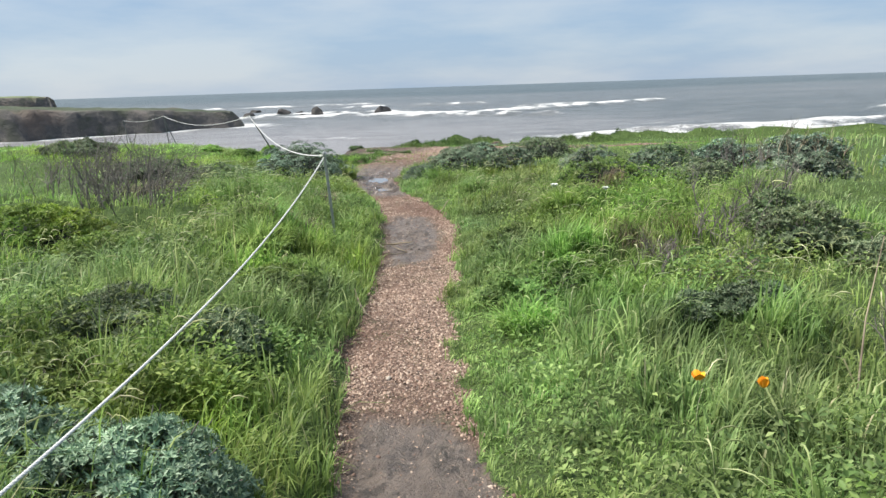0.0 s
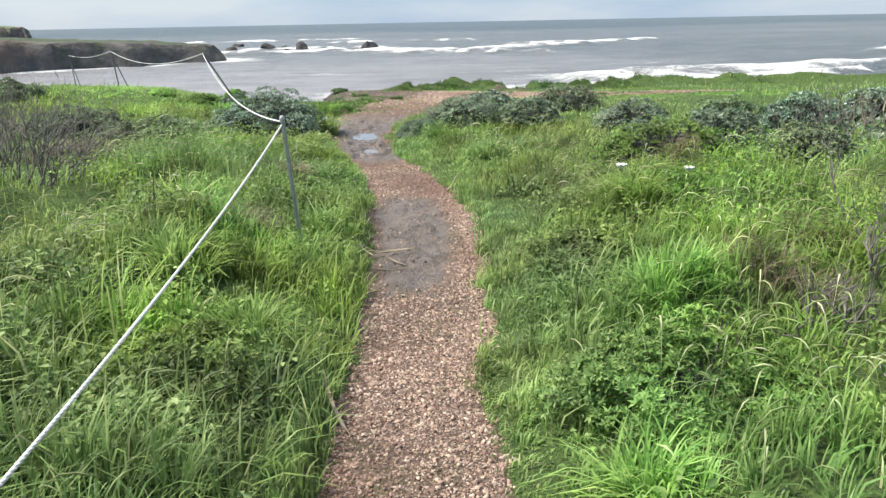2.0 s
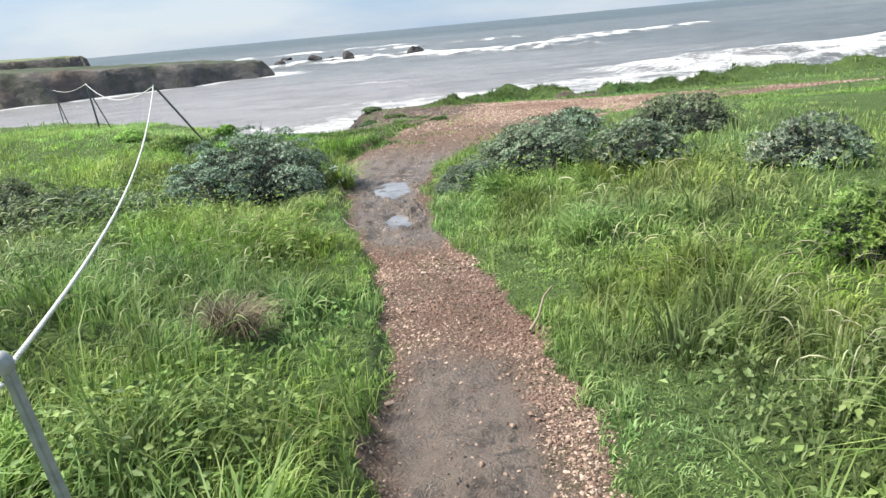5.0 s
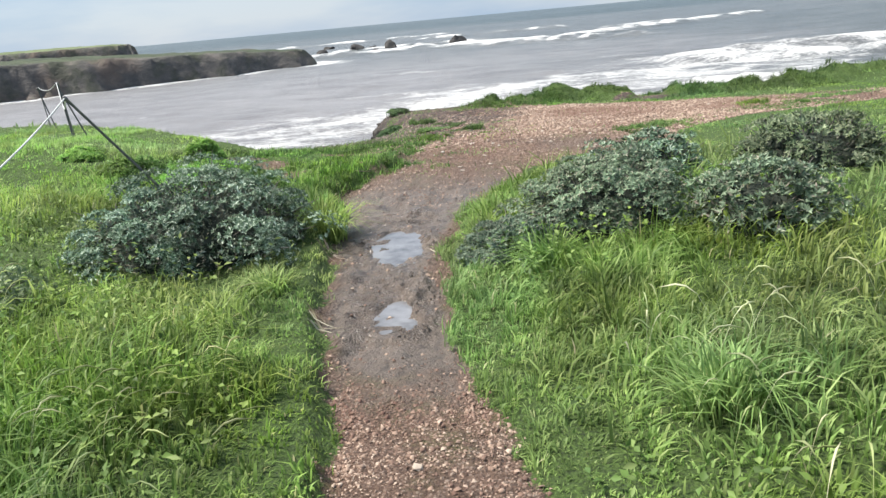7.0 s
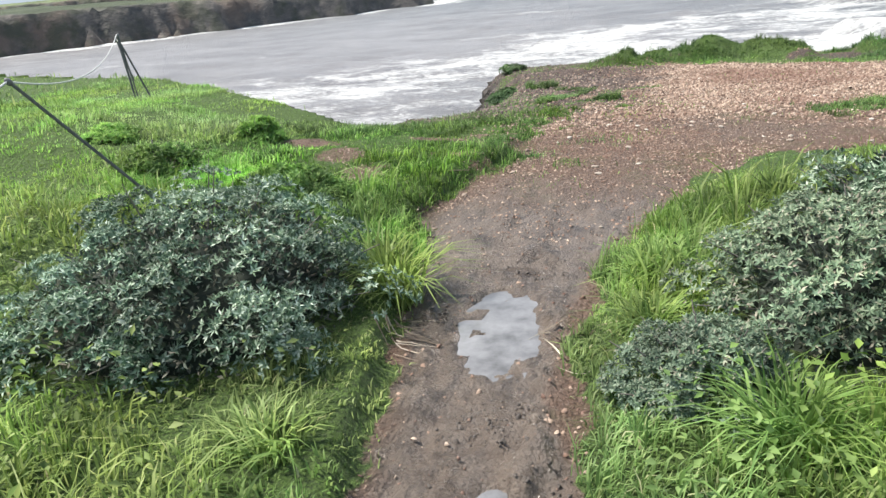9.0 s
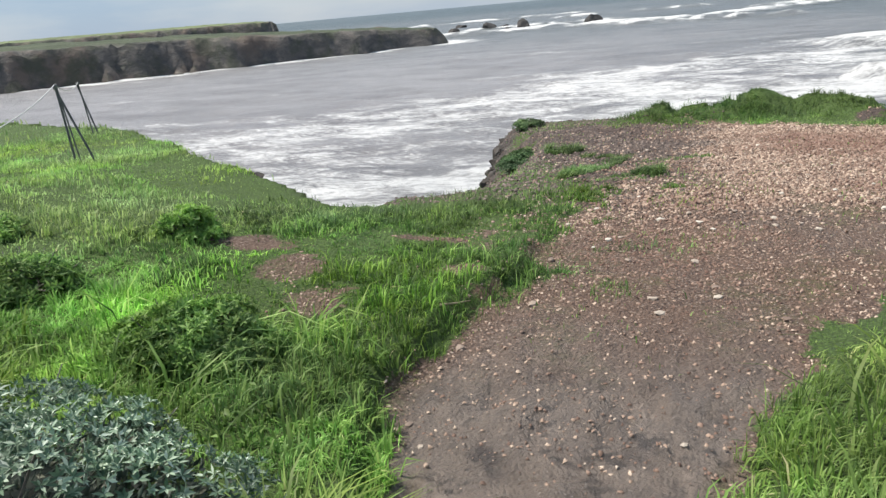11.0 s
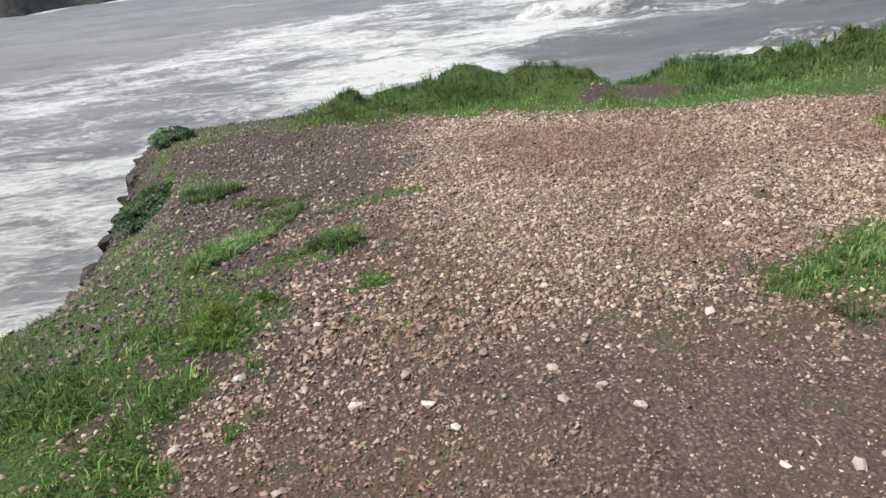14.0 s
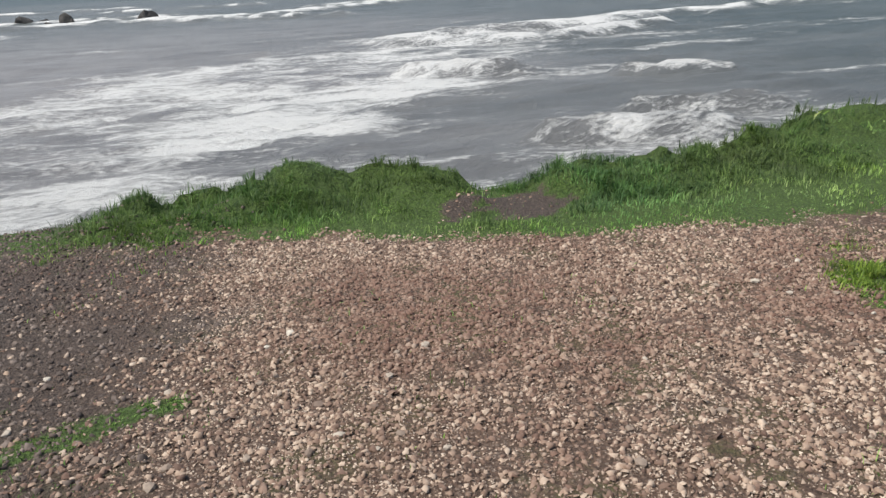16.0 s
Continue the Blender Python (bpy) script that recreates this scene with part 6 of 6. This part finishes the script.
x, y = scatter(60000, -0.6, 1.6, 7.0, 15.0, lambda x, y: bare_mask(x, y) * mud_mask(x, y) * near(x, y, ((0.44, 12.32, 0.16, 0.16, 1), (0.2, 13.1, 0.28, 0.2, 0.8), (-0.26, 13.95, 0.14, 0.2, 0.9), (0.1, 12.62, 0.1, 0.3, 0.5), (0.42, 12.75, 0.12, 0.3, 0.5), (0.1, 14.45, 0.3, 0.15, 0.6), (0.98, 8.65, 0.12, 0.2, 0.35), (1.0, 8.3, 0.12, 0.15, 0.35), (1.08, 7.85, 0.14, 0.2, 0.3), (0.9, 7.75, 0.2, 0.25, 0.25))))
stones("mud_clods", x, y, sizes(len(x), 0.007, 0.026), M_CLOD, "dark kneaded mud clods round the puddles")


def stone_mesh(seed):
    r = np.random.default_rng(seed)
    bm = bmesh.new()
    bmesh.ops.create_icosphere(bm, subdivisions=1, radius=1)
    for _ in range(4):
        n = Vector(r.normal(size=3)).normalized()
        for v in bm.verts:
            over = v.co.dot(n) - 0.55
            if over > 0:
                v.co -= n * over
    for v in bm.verts:
        v.co = Vector((v.co.x, v.co.y * 0.75, v.co.z * 0.45))
    me = bpy.data.meshes.new("stone")
    bm.to_mesh(me)
    bm.free()
    me.materials.append(M_LOOSE)
    return me


def make_loose():
    m, n, l, p = material("loose_stone")
    info = n.new("ShaderNodeObjectInfo")
    f = noise_of(n, l, n.new("ShaderNodeNewGeometry").outputs["Position"], 45, 5)
    c = ramp(n, l, info.outputs["Random"], [(0.0, (0.16, 0.11, 0.085)), (0.5, (0.36, 0.29, 0.23)), (1.0, (0.6, 0.55, 0.47))])
    l.new(mixed(n, l, ramp(n, l, f, [(0.4, (0, 0, 0)), (0.7, (0.5, 0.5, 0.5))]), c, (0.14, 0.1, 0.08)), p.inputs["Base Color"])
    p.inputs["Roughness"].default_value = 0.85
    return m


M_LOOSE = make_loose()
SHAPES = [stone_mesh(300 + k) for k in range(6)]
x, y = scatter(900, -1.0, 4.5, 2.6, 21.0, lambda x, y: (bare_mask(x, y) > 0.8) * (0.25 + 0.6 * smooth(15, 18, y)) * (1 - 0.8 * mud_mask(x, y)))
x, y = x[:280], y[:280]
for k in range(len(x)):
    ob = part("stone", SHAPES[k % 6], ground)
    s = float(rng.uniform(0.018, 0.036))
    ob.location = (x[k], y[k], ground_at(x[k], y[k]) + s * 0.2)
    ob.rotation_euler = (0, 0, float(rng.uniform(0, 6.28)))
    ob.scale = (s, s, s)
